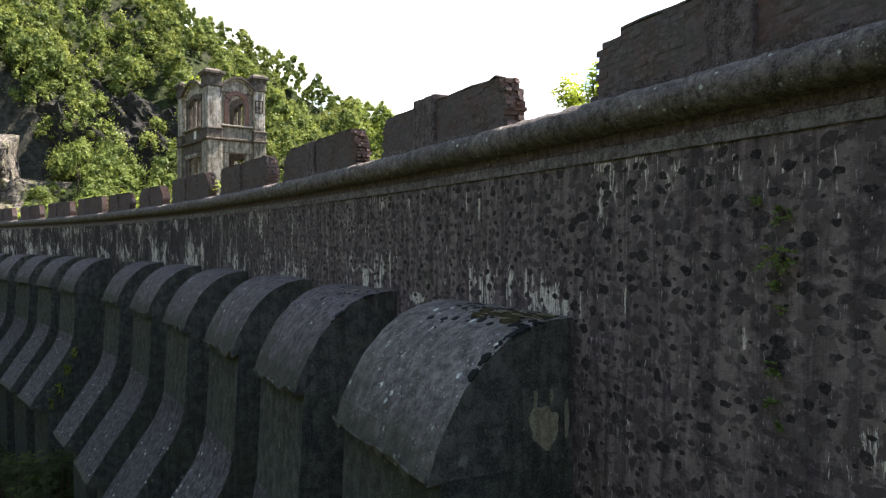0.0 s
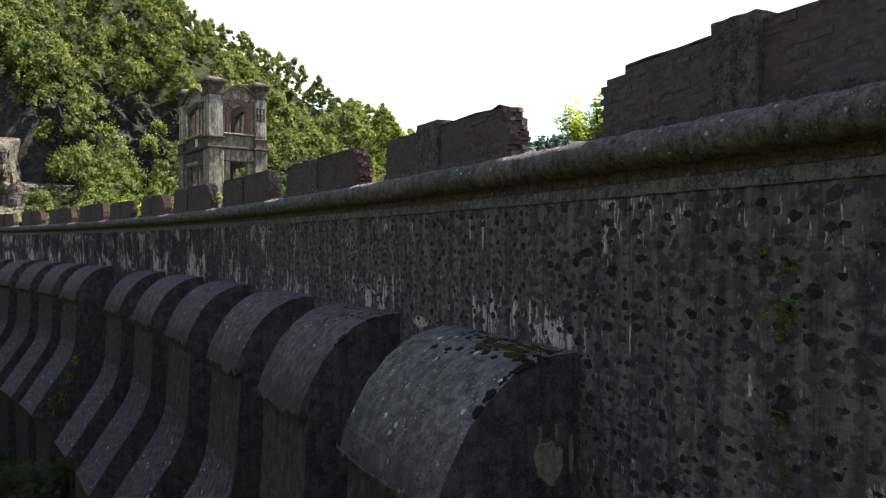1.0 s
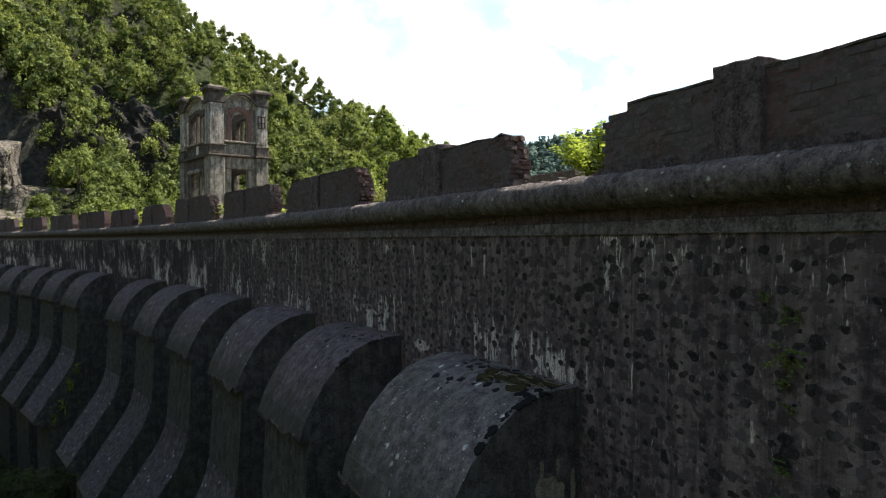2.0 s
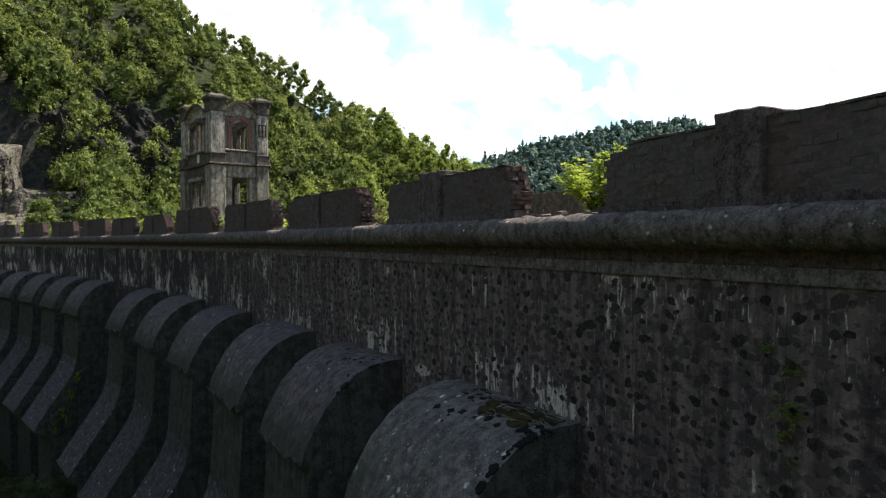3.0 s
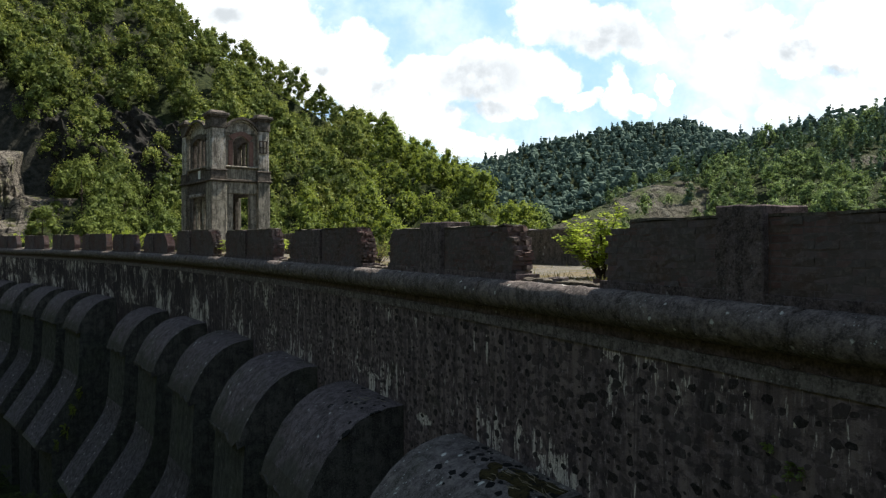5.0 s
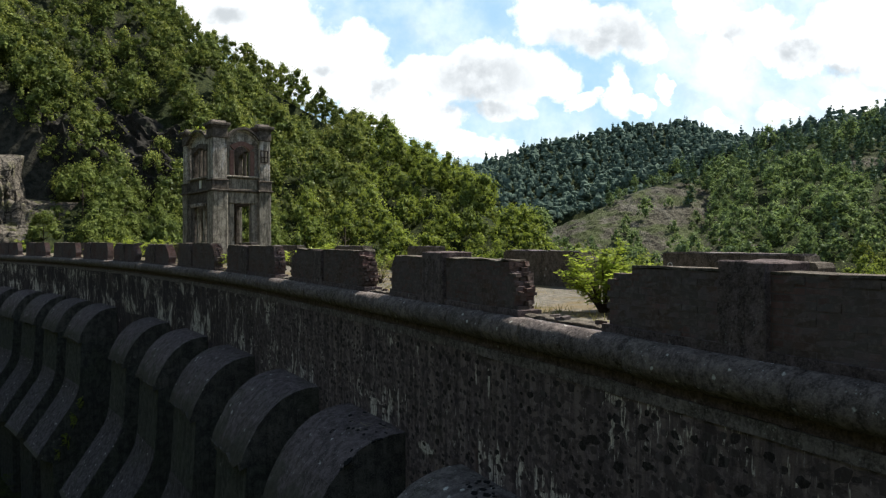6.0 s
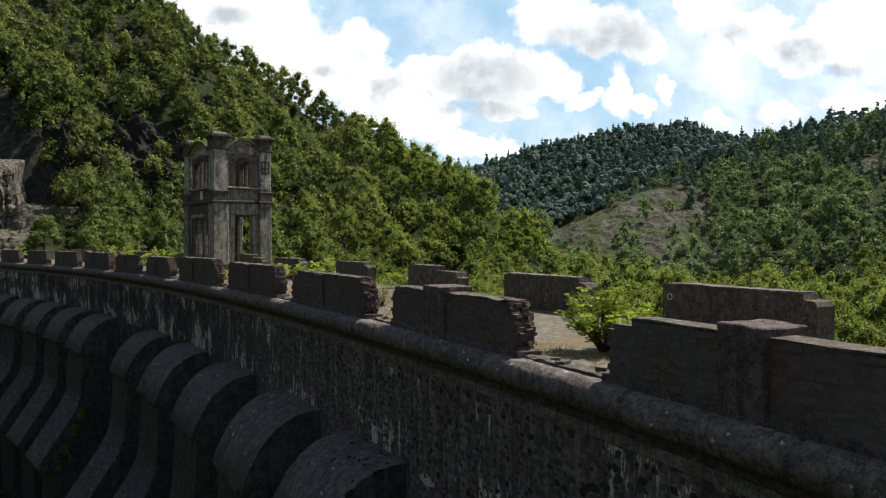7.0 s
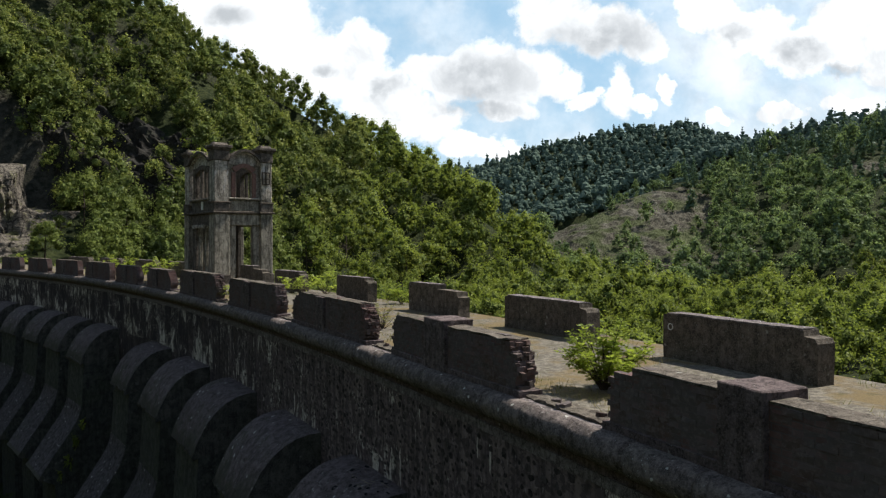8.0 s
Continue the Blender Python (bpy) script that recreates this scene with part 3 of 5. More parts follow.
# ---------- the land ----------


def ridge(px, py, line, front, back):
    """Height of a ridge along a line of (x, y, z): it falls off by front on the near side and by back behind."""
    best = np.full(px.shape, -1e9)
    for (x0, y0, z0), (x1, y1, z1) in zip(line[:-1], line[1:]):
        dx, dy = x1 - x0, y1 - y0
        l2 = dx * dx + dy * dy
        t = np.clip(((px - x0) * dx + (py - y0) * dy) / l2, 0, 1)
        qx, qy, qz = x0 + t * dx, y0 + t * dy, z0 + t * (z1 - z0)
        side = (px - qx) * dy - (py - qy) * dx
        dist = np.hypot(px - qx, py - qy)
        best = np.maximum(best, qz - dist * np.where(side > 0, front, back))
    return best


LEFT_HILL = [(-190, 120, 120), (-110, 138, 86), (-60, 150, 59), (-47, 158, 49), (-32, 165, 41), (-11, 147, 28.5), (-3, 140, 24), (7, 132, 19),
             (12, 128, 14.5), (16, 125, 8.5), (20, 122, 1), (26, 117, -6)]
MID_HILL = [(30, 222, -8), (37, 217, 6), (43, 219, 16), (52, 221, 24), (67, 230, 31), (90, 240, 36), (130, 250, 48), (190, 258, 60), (330, 250, 70)]
BACK_HILL = [(172, 432, 66), (182, 400, 65), (205, 382, 76), (240, 372, 78), (330, 360, 88), (480, 330, 90)]
# Unseen banks and downstream hill, added to cut sky light on the wall.
UNSEEN_RIGHT_BANK = [(360, 120, 80), (150, -40, 62), (75, -110, 60), (20, -230, 85)]
UNSEEN_LEFT_BANK = [(-200, 120, 110), (-142, 30, 95), (-125, -40, 95), (-110, -150, 95)]
UNSEEN_DOWN_HILL = [(-110, -150, 95), (-20, -185, 92), (75, -110, 62)]
FAR_HILL = [(-60, 610, 80), (40, 600, 68), (72, 600, 87), (137, 600, 101), (190, 590, 107), (220, 580, 95), (350, 560, 80), (600, 500, 90)]


def wobble(px, py, size, seed):
    a = np.sin(px / size + seed) * np.cos(py / size * 1.13 + 1.7 * seed)
    b = np.sin(px / size * 2.3 + py / size * 1.1 + 2.1 * seed) * np.cos(py / size * 2.7 - px / size * 0.6 + seed)
    return a * 0.6 + b * 0.4


def land(px, py):
    px, py = np.asarray(px, float), np.asarray(py, float)
    dx, dy = px - CX, py - CY
    s = (np.arctan2(dy, dx) - A0) * RADIUS
    d = RADIUS - np.hypot(dx, dy)
    low = -5.0 + 5.5 * (1 / (1 + np.exp((d + 3.0) / 0.8)))
    low = low + 0.6 * wobble(px, py, 9.0, 0.4)
    bank = 12.0 / (1 + np.exp(-(s - 101.0) / 3.0))
    low = np.where(d > -60, np.maximum(low, low * 0 - 5 + bank * 1.38), low)
    h = low
    steep = 0.80 + 0.22 / (1 + np.exp((px + 35) / 10.0))
    for z in (ridge(px, py, LEFT_HILL, steep, 0.55 + 0.40 / (1 + np.exp((11.0 - px) / 2.5))), ridge(px, py, MID_HILL, 0.37, 0.7),
              ridge(px, py, UNSEEN_RIGHT_BANK, 0.6, 0.6), ridge(px, py, UNSEEN_LEFT_BANK, 0.92, 0.92), ridge(px, py, UNSEEN_DOWN_HILL, 0.65, 0.65),
              ridge(px, py, BACK_HILL, 0.62, 0.3), ridge(px, py, FAR_HILL, 0.5, 0.35)):
        z = z + 1.6 * wobble(px, py, 11.0, 1.3) * np.clip(z / 12.0, 0, 1)
        h = np.logaddexp(h / 1.5, np.clip(z, -60, 400) / 1.5) * 1.5
    foot = 1 / (1 + np.exp((px + 54.0) / 1.2)) / (1 + np.exp((py - 112.0) / 0.6)) * (py > 60)
    h = h * (1 - foot) + np.minimum(h, 11.5) * foot
    return h


def build_ground():
    fine = list(np.arange(-130, 262, 3.0))
    out = [270 * 1.25 ** i for i in range(1, 14)]
    xs = np.array([-v for v in reversed(out)] + fine + out)
    fy = list(np.arange(-400, -40, 20.0)) + list(np.arange(-40, 262, 3.0)) + list(np.arange(265, 640, 9.0))
    ys = np.array([-410 * 1.35 ** i for i in reversed(range(1, 7))] + fy + [650 * 1.2 ** i for i in range(1, 12)])
    gx, gy = np.meshgrid(xs, ys)
    gz = land(gx, gy)
    far = np.clip((np.hypot(gx, gy) - 900) / 800, 0, 1)
    gz = gz * (1 - far) + 20 * far
    n, m = len(xs), len(ys)
    verts = np.stack([gx.ravel(), gy.ravel(), gz.ravel()], 1)
    i = np.arange(n * m).reshape(m, n)
    faces = np.stack([i[:-1, :-1].ravel(), i[:-1, 1:].ravel(), i[1:, 1:].ravel(), i[1:, :-1].ravel()], 1)
    me = bpy.data.meshes.new("ground")
    me.from_pydata(verts.tolist(), [], faces.tolist())
    me.materials.append(GROUND)
    me.shade_smooth()
    return tagged(new("ground", me), "wooded valley ground with soil and bare rock slopes", "ground", kind="structure")


build_ground()


def rock_face(name, label, u, w, cols, rows, depth, seed, mat, upright=False):
    """A broken rock face: u(a, b) gives the smooth surface, w its outward way; a, b in 0..1."""
    verts, faces = [], []
    for j in range(rows + 1):
        for i in range(cols + 1):
            a, c = i / cols, j / rows
            p = Vector(u(a, c))
            q = Vector((p.x * 0.30 + seed, p.y * 0.30, p.z * 0.45))
            step = abs((p.z * 0.35 + noise.noise(q * 2) * 0.9) % 1.0 - 0.5)
            if upright:
                q = Vector((p.x * 0.85 + seed, p.y * 0.3, p.z * 0.16))
                step = abs((p.x * 0.42 + noise.noise(q * 1.5) * 1.1) % 1.0 - 0.5)
            n = noise.multi_fractal(q, 1.0, 2.2, 5) - 0.9
            edge = min(a, 1 - a, c * 2, 1 - c) * 6
            fade = min(1.0, edge)
            p += Vector(noise.noise_vector(p * 0.22 + Vector((seed, 0, 0)))) * depth * 0.3
            verts.append(tuple(p + Vector(w) * ((n * depth + step * depth * 0.8) * fade - (1 - fade) * depth * 1.2)))
    for j in range(rows):
        for i in range(cols):
            k = j * (cols + 1) + i
            faces.append((k, k + 1, k + cols + 2, k + cols + 1))
    me = bpy.data.meshes.new(name)
    me.from_pydata(verts, [], faces)
    me.materials.append(mat)
    return tagged(new(name, me), label, "rock", kind="structure")


def on_land(x, y, lift):
    return (x, y, float(land(x, y)) + lift)


rock_face("rock_cliff_pale", "pale beige quarried rock cliff on the bank", lambda a, c: (-70 + 11.3 * a - 2.5 * c, 93.0 + 13 * a + 2.0 * c, 9.5 + 16.4 * c), (0.8, -0.6, 0.0), 110, 90, 2.2, 3.0, ROCK, True)
rock_face("rock_talus", "pale broken stones heaped below the cliff", lambda a, c: (-88 + 36 * a, 88 + 20 * c, 12.4 + 10.0 * c * c - 2.0 * a), (0.0, -0.4, 0.9), 90, 60, 1.5, 15.0, ROCK)
rock_face("rock_cliff_slate", "dark slate rock face among trees", lambda a, c: on_land(-64 + 32 * a, 110.5 + 15 * c, 1.6), (0.1, -0.6, 0.7), 80, 60, 2.4, 9.0, SLATE)
rock_face("scree_slope", "bare grey-brown scree slope on the opposite hillside", lambda a, c: on_land(17 + 54 * a + 14 * c, 158 + 70 * c, 0.7), (0.0, -0.5, 0.85), 110, 100, 0.7, 21.0, SCREE)
rock_face("scree_terrace", "bare brown earth terrace cut in the hillside", lambda a, c: on_land(106 + 30 * a, 208 + 16 * c, 0.9), (0.0, -0.6, 0.8), 40, 16, 1.3, 33.0, SCREE)

# ---------- dam wall ----------
S0, S1 = -60.0, 100.8


def sweep(profile, s0, s1, step, uv=False):
    """A closed profile of (d, z) swept along the crest."""
    n = max(2, int((s1 - s0) / step) + 1)
    ss = np.linspace(s0, s1, n)
    verts = [tuple(at(s, d, z)) for s in ss for d, z in profile]
    k = len(profile)
    faces = []
    for i in range(n - 1):
        for j in range(k):
            jj = (j + 1) % k
            faces.append((i * k + j, i * k + jj, (i + 1) * k + jj, (i + 1) * k + j))
    faces.append(tuple(range(k - 1, -1, -1)))
    faces.append(tuple((n - 1) * k + j for j in range(k)))
    return verts, faces, ss


def structure(name, verts, faces, mat, label, category, uv=False, smooth=False):
    me = bpy.data.meshes.new(name)
    me.from_pydata(verts, [], faces)
    me.materials.append(mat)
    bm = bmesh.new()
    bm.from_mesh(me)
    bmesh.ops.recalc_face_normals(bm, faces=bm.faces)
    bm.to_mesh(me)
    bm.free()
    if uv:
        lay = me.uv_layers.new(name="uv")
        for loop in me.loops:
            x, y, z = me.vertices[loop.vertex_index].co
            lay.data[loop.index].uv = (dam_axes(x, y)[0], z)
    if smooth:
        me.shade_smooth()
    return tagged(new(name, me), label, category, kind="structure")


v, f, _ = sweep([(0, -9), (0, 11.30), (0, 11.74), (-6.2, 11.74), (-6.2, -9)], S0, S1, 1.0)
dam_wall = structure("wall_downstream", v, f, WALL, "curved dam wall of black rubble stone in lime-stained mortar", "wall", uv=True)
v, f, _ = sweep([(-0.40, 11.742), (-0.40, CREST), (-3.0, CREST + 0.02), (-6.4, CREST), (-6.4, 11.45), (-6.204, 11.45), (-6.204, 11.742)], S0, S1, 1.0)
walkway = structure("pavement", v, f, WALKWAY, "dusty dam crest walkway with dry grass patches", "pavement")
v, f, _ = sweep([(0.002, 11.20), (0.008, 11.205), (0.010, 11.335), (0.055, 11.35), (0.055, 11.375), (0.002, 11.40)], S0, S1, 0.8)
brick_strip = structure("trim_brick_strip", v, f, STRIP, "sooty reddish brick strip under the coping", "band")
v, f, _ = sweep([(0.01, 11.40), (0.01, 11.79), (-0.42, 11.80), (-0.42, 11.745), (-0.0, 11.735)], S0, S1, 1.0)
ledge = structure("trim_ledge", v, f, BAND, "flat ledge behind the rounded coping", "ledge")

# ---------- rounded coping of separate stones ----------
coping = tagged(new("coping"), "rounded roll coping of weathered stone along the crest", "coping", kind="structure")
STEP = 1.2


def coping_mesh(seed):
    rnd = random.Random(seed)
    sh = Shape()
    nx, na = 13, 19
    for i in range(nx):
        x = (i / (nx - 1) - 0.5) * (STEP - 0.012)
        squeeze = 0.93 if i in (0, nx - 1) else 1.0
        for j in range(na):
            a = math.radians(-118 + 226 * j / (na - 1))
            r = 0.228 * squeeze + 0.022 * noise.noise(Vector((x * 3 + seed * 9, a * 1.8, seed))) + 0.012 * noise.noise(Vector((x * 11 + seed * 9, a * 5, seed))) + rnd.uniform(-0.003, 0.003)
            sh.v.append((x, math.cos(a) * r, math.sin(a) * r))
    for i in range(nx - 1):
        for j in range(na - 1):
            sh.f.append((i * na + j, i * na + j + 1, (i + 1) * na + j + 1, (i + 1) * na + j))
    sh.f.append(tuple(range(na)))
    sh.f.append(tuple((nx - 1) * na + j for j in range(na)))
    return sh.mesh("coping_stone", COPING, smooth=True)


coping_meshes = [coping_mesh(i) for i in range(5)]
rnd = random.Random(5)
for i in range(int((S1 - S0) / STEP)):
    s = S0 + (i + 0.5) * STEP
    o = new("coping_stone", coping_meshes[rnd.randrange(5)])
    o.parent = coping
    o.matrix_basis = place(s, 0.045 + rnd.uniform(-0.006, 0.006), 11.575 + rnd.uniform(-0.006, 0.006)) @ Matrix.Rotation(rnd.uniform(-0.05, 0.05), 4, "X")

# string course of separate blocks
band = tagged(new("trim_band"), "pale grey stone string course under the coping", "band", kind="structure")
block_meshes = []
for i in range(5):
    sh = Shape()
    sh.box(-0.297, 0.297, -0.05, 0.026, 0.0, 0.158, 0.004, random.Random(300 + i))
    block_meshes.append(sh.mesh("course_block", BAND))
rnd = random.Random(9)
for i in range(170):
    o = new("course_block", block_meshes[rnd.randrange(5)])
    o.parent = band
    o.matrix_basis = place(-3.0 + 0.6 * i, rnd.uniform(-0.004, 0.004), 11.036 + rnd.uniform(-0.003, 0.003))

# ---------- spillway ribs ----------
RIB_TOP = [(0.0, 8.97), (0.35, 8.955), (0.70, 8.88), (1.03, 8.74), (1.36, 8.49), (1.69, 8.13), (1.90, 7.77), (2.10, 7.39), (2.22, 6.98), (2.26, 6.82)]
RIB_RAMP = [(2.14, 5.0), (2.17, 4.4), (2.25, 4.0), (2.40, 3.62), (2.60, 3.25), (2.90, 2.82), (3.50, 1.95), (4.36, 0.66)]


def spillway_rib(s, width, seed, skin):
    rib = thing("spillway_rib", place(s, 0, 0), "dark concrete spillway rib with rounded lichen-spotted top", "rib", "ribs on the dam face")
    h = width / 2
    sh = Shape()
    arc = []
    for (a, b), (c, d) in zip(RIB_TOP[:-1], RIB_TOP[1:]):
        arc += [(a + (c - a) * t, b + (d - b) * t) for t in (0.0, 0.5)]
    arc.append(RIB_TOP[-1])
    sh.prism(arc + [(2.10, RIB_TOP[-1][1] - 0.02), (1.85, RIB_TOP[-1][1] - 0.02), (0.002, RIB_TOP[-1][1] - 0.02)], -h, h, axis="x")
    cap = part("cap", sh, skin, rib, "grey lichen-spotted rounded cap")
    roughen(cap, 0.30, 0.012, seed, cuts=4)
    for vert in cap.data.vertices:
        if vert.co.z < 6.9:
            vert.co.z += 0.16 * noise.noise(Vector((vert.co.x * 2.3 + seed, seed, 1))) + 0.04 * noise.noise(Vector((vert.co.x * 6.0 + seed, seed, 4))) + 0.22
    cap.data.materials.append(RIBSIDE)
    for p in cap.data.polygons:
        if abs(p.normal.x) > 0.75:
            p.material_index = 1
    soften(cap, 0.06, 2)
    low = 7.36
    sh = Shape()
    sh.prism([(0.002, low), (1.96, low), (2.02, 6.95), (2.06, 6.5), (2.09, 5.7)] + RIB_RAMP + [(4.18, 0.36), (4.0, 0.22), (3.6, 0.02), (3.45, -8.0), (0.002, -8.0)], -h + 0.003, h - 0.003, axis="x")
    part("shaft", sh, SHAFT, rib, "black shaft below the cap")
    # the chute's worn running face
    sh = Shape()
    up = [(d + 0.02, z + 0.016) for d, z in RIB_RAMP[1:]]
    fine = []
    for (a, b), (c, d) in zip(up[:-1], up[1:]):
        fine += [(a + (c - a) * t / 3, b + (d - b) * t / 3) for t in range(3)]
    fine.append(up[-1])
    sh.prism(fine + [(d - 0.05, z - 0.03) for d, z in reversed(fine)], -h + 0.03, h - 0.03, axis="x")
    ramp = part("ramp", sh, CHUTE, rib, "grey worn sloping chute")
    roughen(ramp, 0.7, 0.012, seed + 1, cuts=2)
    sh = Shape()
    sh.prism([(4.32, 0.72), (4.50, 0.52), (4.40, 0.32), (4.12, 0.34), (4.12, 0.62)], -h - 0.02, h + 0.02, axis="x")
    lip = part("lip", sh, RIB, ramp, "chipped lip at the foot of the chute")
    roughen(lip, 0.4, 0.03, seed + 3, cuts=2)
    return rib


RIBS = [(5.85, 9.45), (11.9, 15.1), (17.45, 20.75), (23.75, 27.15), (30.0, 33.5), (36.4, 39.7), (47.1, 50.9), (53.4, 57.0), (59.4, 63.2), (65.6, 69.4), (71.9, 75.6), (78.2, 82.0)]
for i, (a, b) in enumerate(RIBS):
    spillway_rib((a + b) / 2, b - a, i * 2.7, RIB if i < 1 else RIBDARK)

# ---------- near parapet ----------
H0 = 11.80
COURSE_H = 0.078
brick_rnd = random.Random(11)
brick_meshes = []
for i in range(6):
    sh = Shape()
    L, T, Hh, c = 0.247, 0.11, 0.0745, 0.006
    ring = [(-L / 2, -T / 2), (L / 2, -T / 2), (L / 2, T / 2), (-L / 2, T / 2)]
    jig = [(brick_rnd.uniform(-0.007, 0.007), brick_rnd.uniform(-0.009, 0.009), brick_rnd.uniform(-0.004, 0.002)) for _ in range(8)]
    k = 0
    for z in (0, Hh):
        for x, y in ring:
            sh.v.append((x + jig[k][0], y + jig[k][1], z + jig[k][2]))
            k += 1
    for q in ((3, 2, 1, 0), (4, 5, 6, 7), (0, 1, 5, 4), (1, 2, 6, 5), (2, 3, 7, 6), (3, 0, 4, 7)):
        sh.f.append(q)
    brick_meshes.append(sh.mesh("brick", BRICK))


def merlon(s_right, s_left, post, top, seed, right_broken=0.25, left_broken=0.1, bricks=True, post_rise=0.13):
    """A stretch of brick parapet: brick courses on a plinth, a rendered pier, broken ends."""
    rnd = random.Random(seed)
    mid = (s_right + s_left) / 2
    m = thing("parapet_merlon", place(mid, 0, H0),
              "broken dark brick parapet section with a rendered pier" if bricks else "dark brick parapet section with a rendered pier and ragged end",
              "parapet", "sections of the near parapet")
    a, b = s_right - mid, s_left - mid
    n = int((top - H0) / COURSE_H)
    back, front = -0.42, -0.045
    spans = []
    jag1 = 0.0
    for i in range(n):
        u = i / max(1, n - 1)
        if rnd.random() < 0.4:
            jag1 = rnd.choice((0, 0.01, 0.04, 0.09)) * (left_broken > 0)
        lean = 0.45 - 0.30 * math.exp(-((u - 0.42) / 0.18) ** 2) + 3.0 * max(0.0, u - 0.6) ** 1.6
        e0 = a + right_broken * lean + (0.06 + rnd.uniform(-0.015, 0.015)) * (right_broken > 0)
        e1 = b - left_broken * (u ** 6) - jag1
        spans.append((e0, e1, i * COURSE_H))
    going_up = [(e0, z) for e0, _, z0 in spans for z in (z0 + 0.002, z0 + COURSE_H - 0.002)]
    going_down = [(e1, z) for _, e1, z0 in reversed(spans) for z in (z0 + COURSE_H - 0.002, z0 + 0.002)]
    body = Shape()
    body.prism(going_up + going_down, back, front - 0.003)
    part("brickwork", body, COURSE, m)
    plinth = Shape()
    plinth.box(a - 0.02, b + 0.02, -0.45, 0.0, -0.06, 0.10)
    o = part("plinth", plinth, PIER, m, "rough grey mortar plinth")
    roughen(o, 0.35, 0.018, seed, cuts=3)
    topz = n * COURSE_H
    cap = Shape()
    e0, e1, _ = spans[-1]
    cap.box(e0 + 0.02, e1 - 0.02, back - 0.01, front + 0.006, topz + 0.002, topz + 0.032)
    o = part("top_mortar", cap, PARAPET, m, "sunlit crumbling mortar top")
    roughen(o, 0.22, 0.030, seed + 5, cuts=4)
    if post:
        p0, p1 = post[0] - mid, post[1] - mid
        sh = Shape()
        sh.box(p0, p1, -0.60, 0.035, -0.03, topz + post_rise)
        o = part("pier", sh, PIER, m, "grey rendered pier")
        roughen(o, 0.22, 0.022, seed + 2, cuts=4)
        soften(o, 0.015, 1)
    if bricks:
        for i, (e0, e1, z0) in enumerate(spans):
            if z0 < 0.06:
                continue
            x = e0 + (0.0 if i % 2 else 0.125)
            while x < e1 - 0.1:
                if not (post and p0 - 0.1 < x + 0.125 < p1 + 0.1):
                    o = new("brick", brick_meshes[rnd.randrange(6)])
                    o.parent = m
                    o.matrix_basis = Matrix.Translation((x + 0.125, front - 0.055 + rnd.uniform(-0.004, 0.006), z0 + 0.002)) @ Matrix.Rotation(rnd.uniform(-0.02, 0.02), 4, "Z")
                x += 0.252
        # a broken course left along the top
        x = spans[-1][0] + 0.15
        while x < spans[-1][1] - 0.15:
            gap = noise.noise(Vector((x * 0.9, seed * 1.7, 0)))
            if gap > -0.05 and not (post and p0 - 0.15 < x < p1 + 0.15):
                o = new("brick", brick_meshes[rnd.randrange(6)])
                o.parent = m
                o.matrix_basis = Matrix.Translation((x, rnd.choice((-0.12, -0.2, -0.3)) + rnd.uniform(-0.03, 0.03), topz - 0.012)) @ Euler((rnd.uniform(-0.05, 0.05), rnd.uniform(-0.05, 0.05), rnd.uniform(-0.5, 0.5))).to_matrix().to_4x4() @ Matrix.Diagonal((rnd.uniform(0.6, 1.0), rnd.uniform(0.8, 1.2), rnd.uniform(0.4, 0.75), 1))
            x += rnd.uniform(0.16, 0.4)
        # loose bricks sticking out of the broken end
        if right_broken > 0:
            for i, (e0, e1, z0) in enumerate(spans):
                for y in (-0.10, -0.20, -0.29, -0.37):
                    if rnd.random() < 0.72:
                        o = new("brick", brick_meshes[rnd.randrange(6)])
                        o.parent = m
                        out = rnd.uniform(-0.02, 0.10) + 0.05 * noise.noise(Vector((seed, y * 4, i * 0.6)))
                        o.matrix_basis = Matrix.Translation((e0 + 0.06 - out, y + rnd.uniform(-0.03, 0.03), z0 + rnd.uniform(-0.004, 0.012))) @ Euler((rnd.uniform(-0.12, 0.12), rnd.uniform(-0.10, 0.10), rnd.uniform(-0.35, 0.35) + rnd.choice((0, 0, 1.57)))).to_matrix().to_4x4() @ Matrix.Diagonal((rnd.uniform(0.45, 0.9), rnd.uniform(0.6, 1.1), rnd.uniform(0.6, 1.0), 1))
    return m


MERLONS = [
    (-2.2, 5.52, (2.86, 3.48), 12.66, 0.0, 0.5, True), (7.62, 12.76, (10.15, 11.05), 12.72, 0.26, 0.08, True),
    (14.26, 20.1, (17.2, 17.85), 12.78, 0.35, 0.5, True), (21.57, 27.45, (24.6, 25.3), 12.84, 0.3, 0.15, True),
    (29.06, 35.1, (32.6, 33.4), 12.90, 0.45, 0.1, True), (36.6, 41.4, (39.2, 40.0), 12.84, 0.6, 0.5, False),
    (43.2, 48.1, (45.6, 46.4), 12.86, 0.6, 0.4, False), (49.4, 55.3, (53.3, 54.1), 12.92, 0.15, 0.1, False),
    (57.0, 62.8, (60.4, 61.2), 12.92, 0.2, 0.1, False), (64.7, 70.0, (67.4, 68.3), 12.92, 0.3, 0.1, False),
    (72.0, 77.1, (74.6, 75.4), 12.92, 0.3, 0.1, False), (79.3, 84.6, (82.0, 82.8), 12.92, 0.3, 0.1, False), (86.6, 92.0, (89.0, 89.8), 12.92, 0.3, 0.1, False),
    (-9.6, -4.2, (-7.0, -6.3), 12.66, 0.2, 0.2, False),
]
for i, (a, b, post, top, rb, lb, br) in enumerate(MERLONS):
    merlon(a, b, post, top, 100 + i, rb, lb, br, 0.13 if i < 2 else 0.02)

# ---------- far parapet ----------


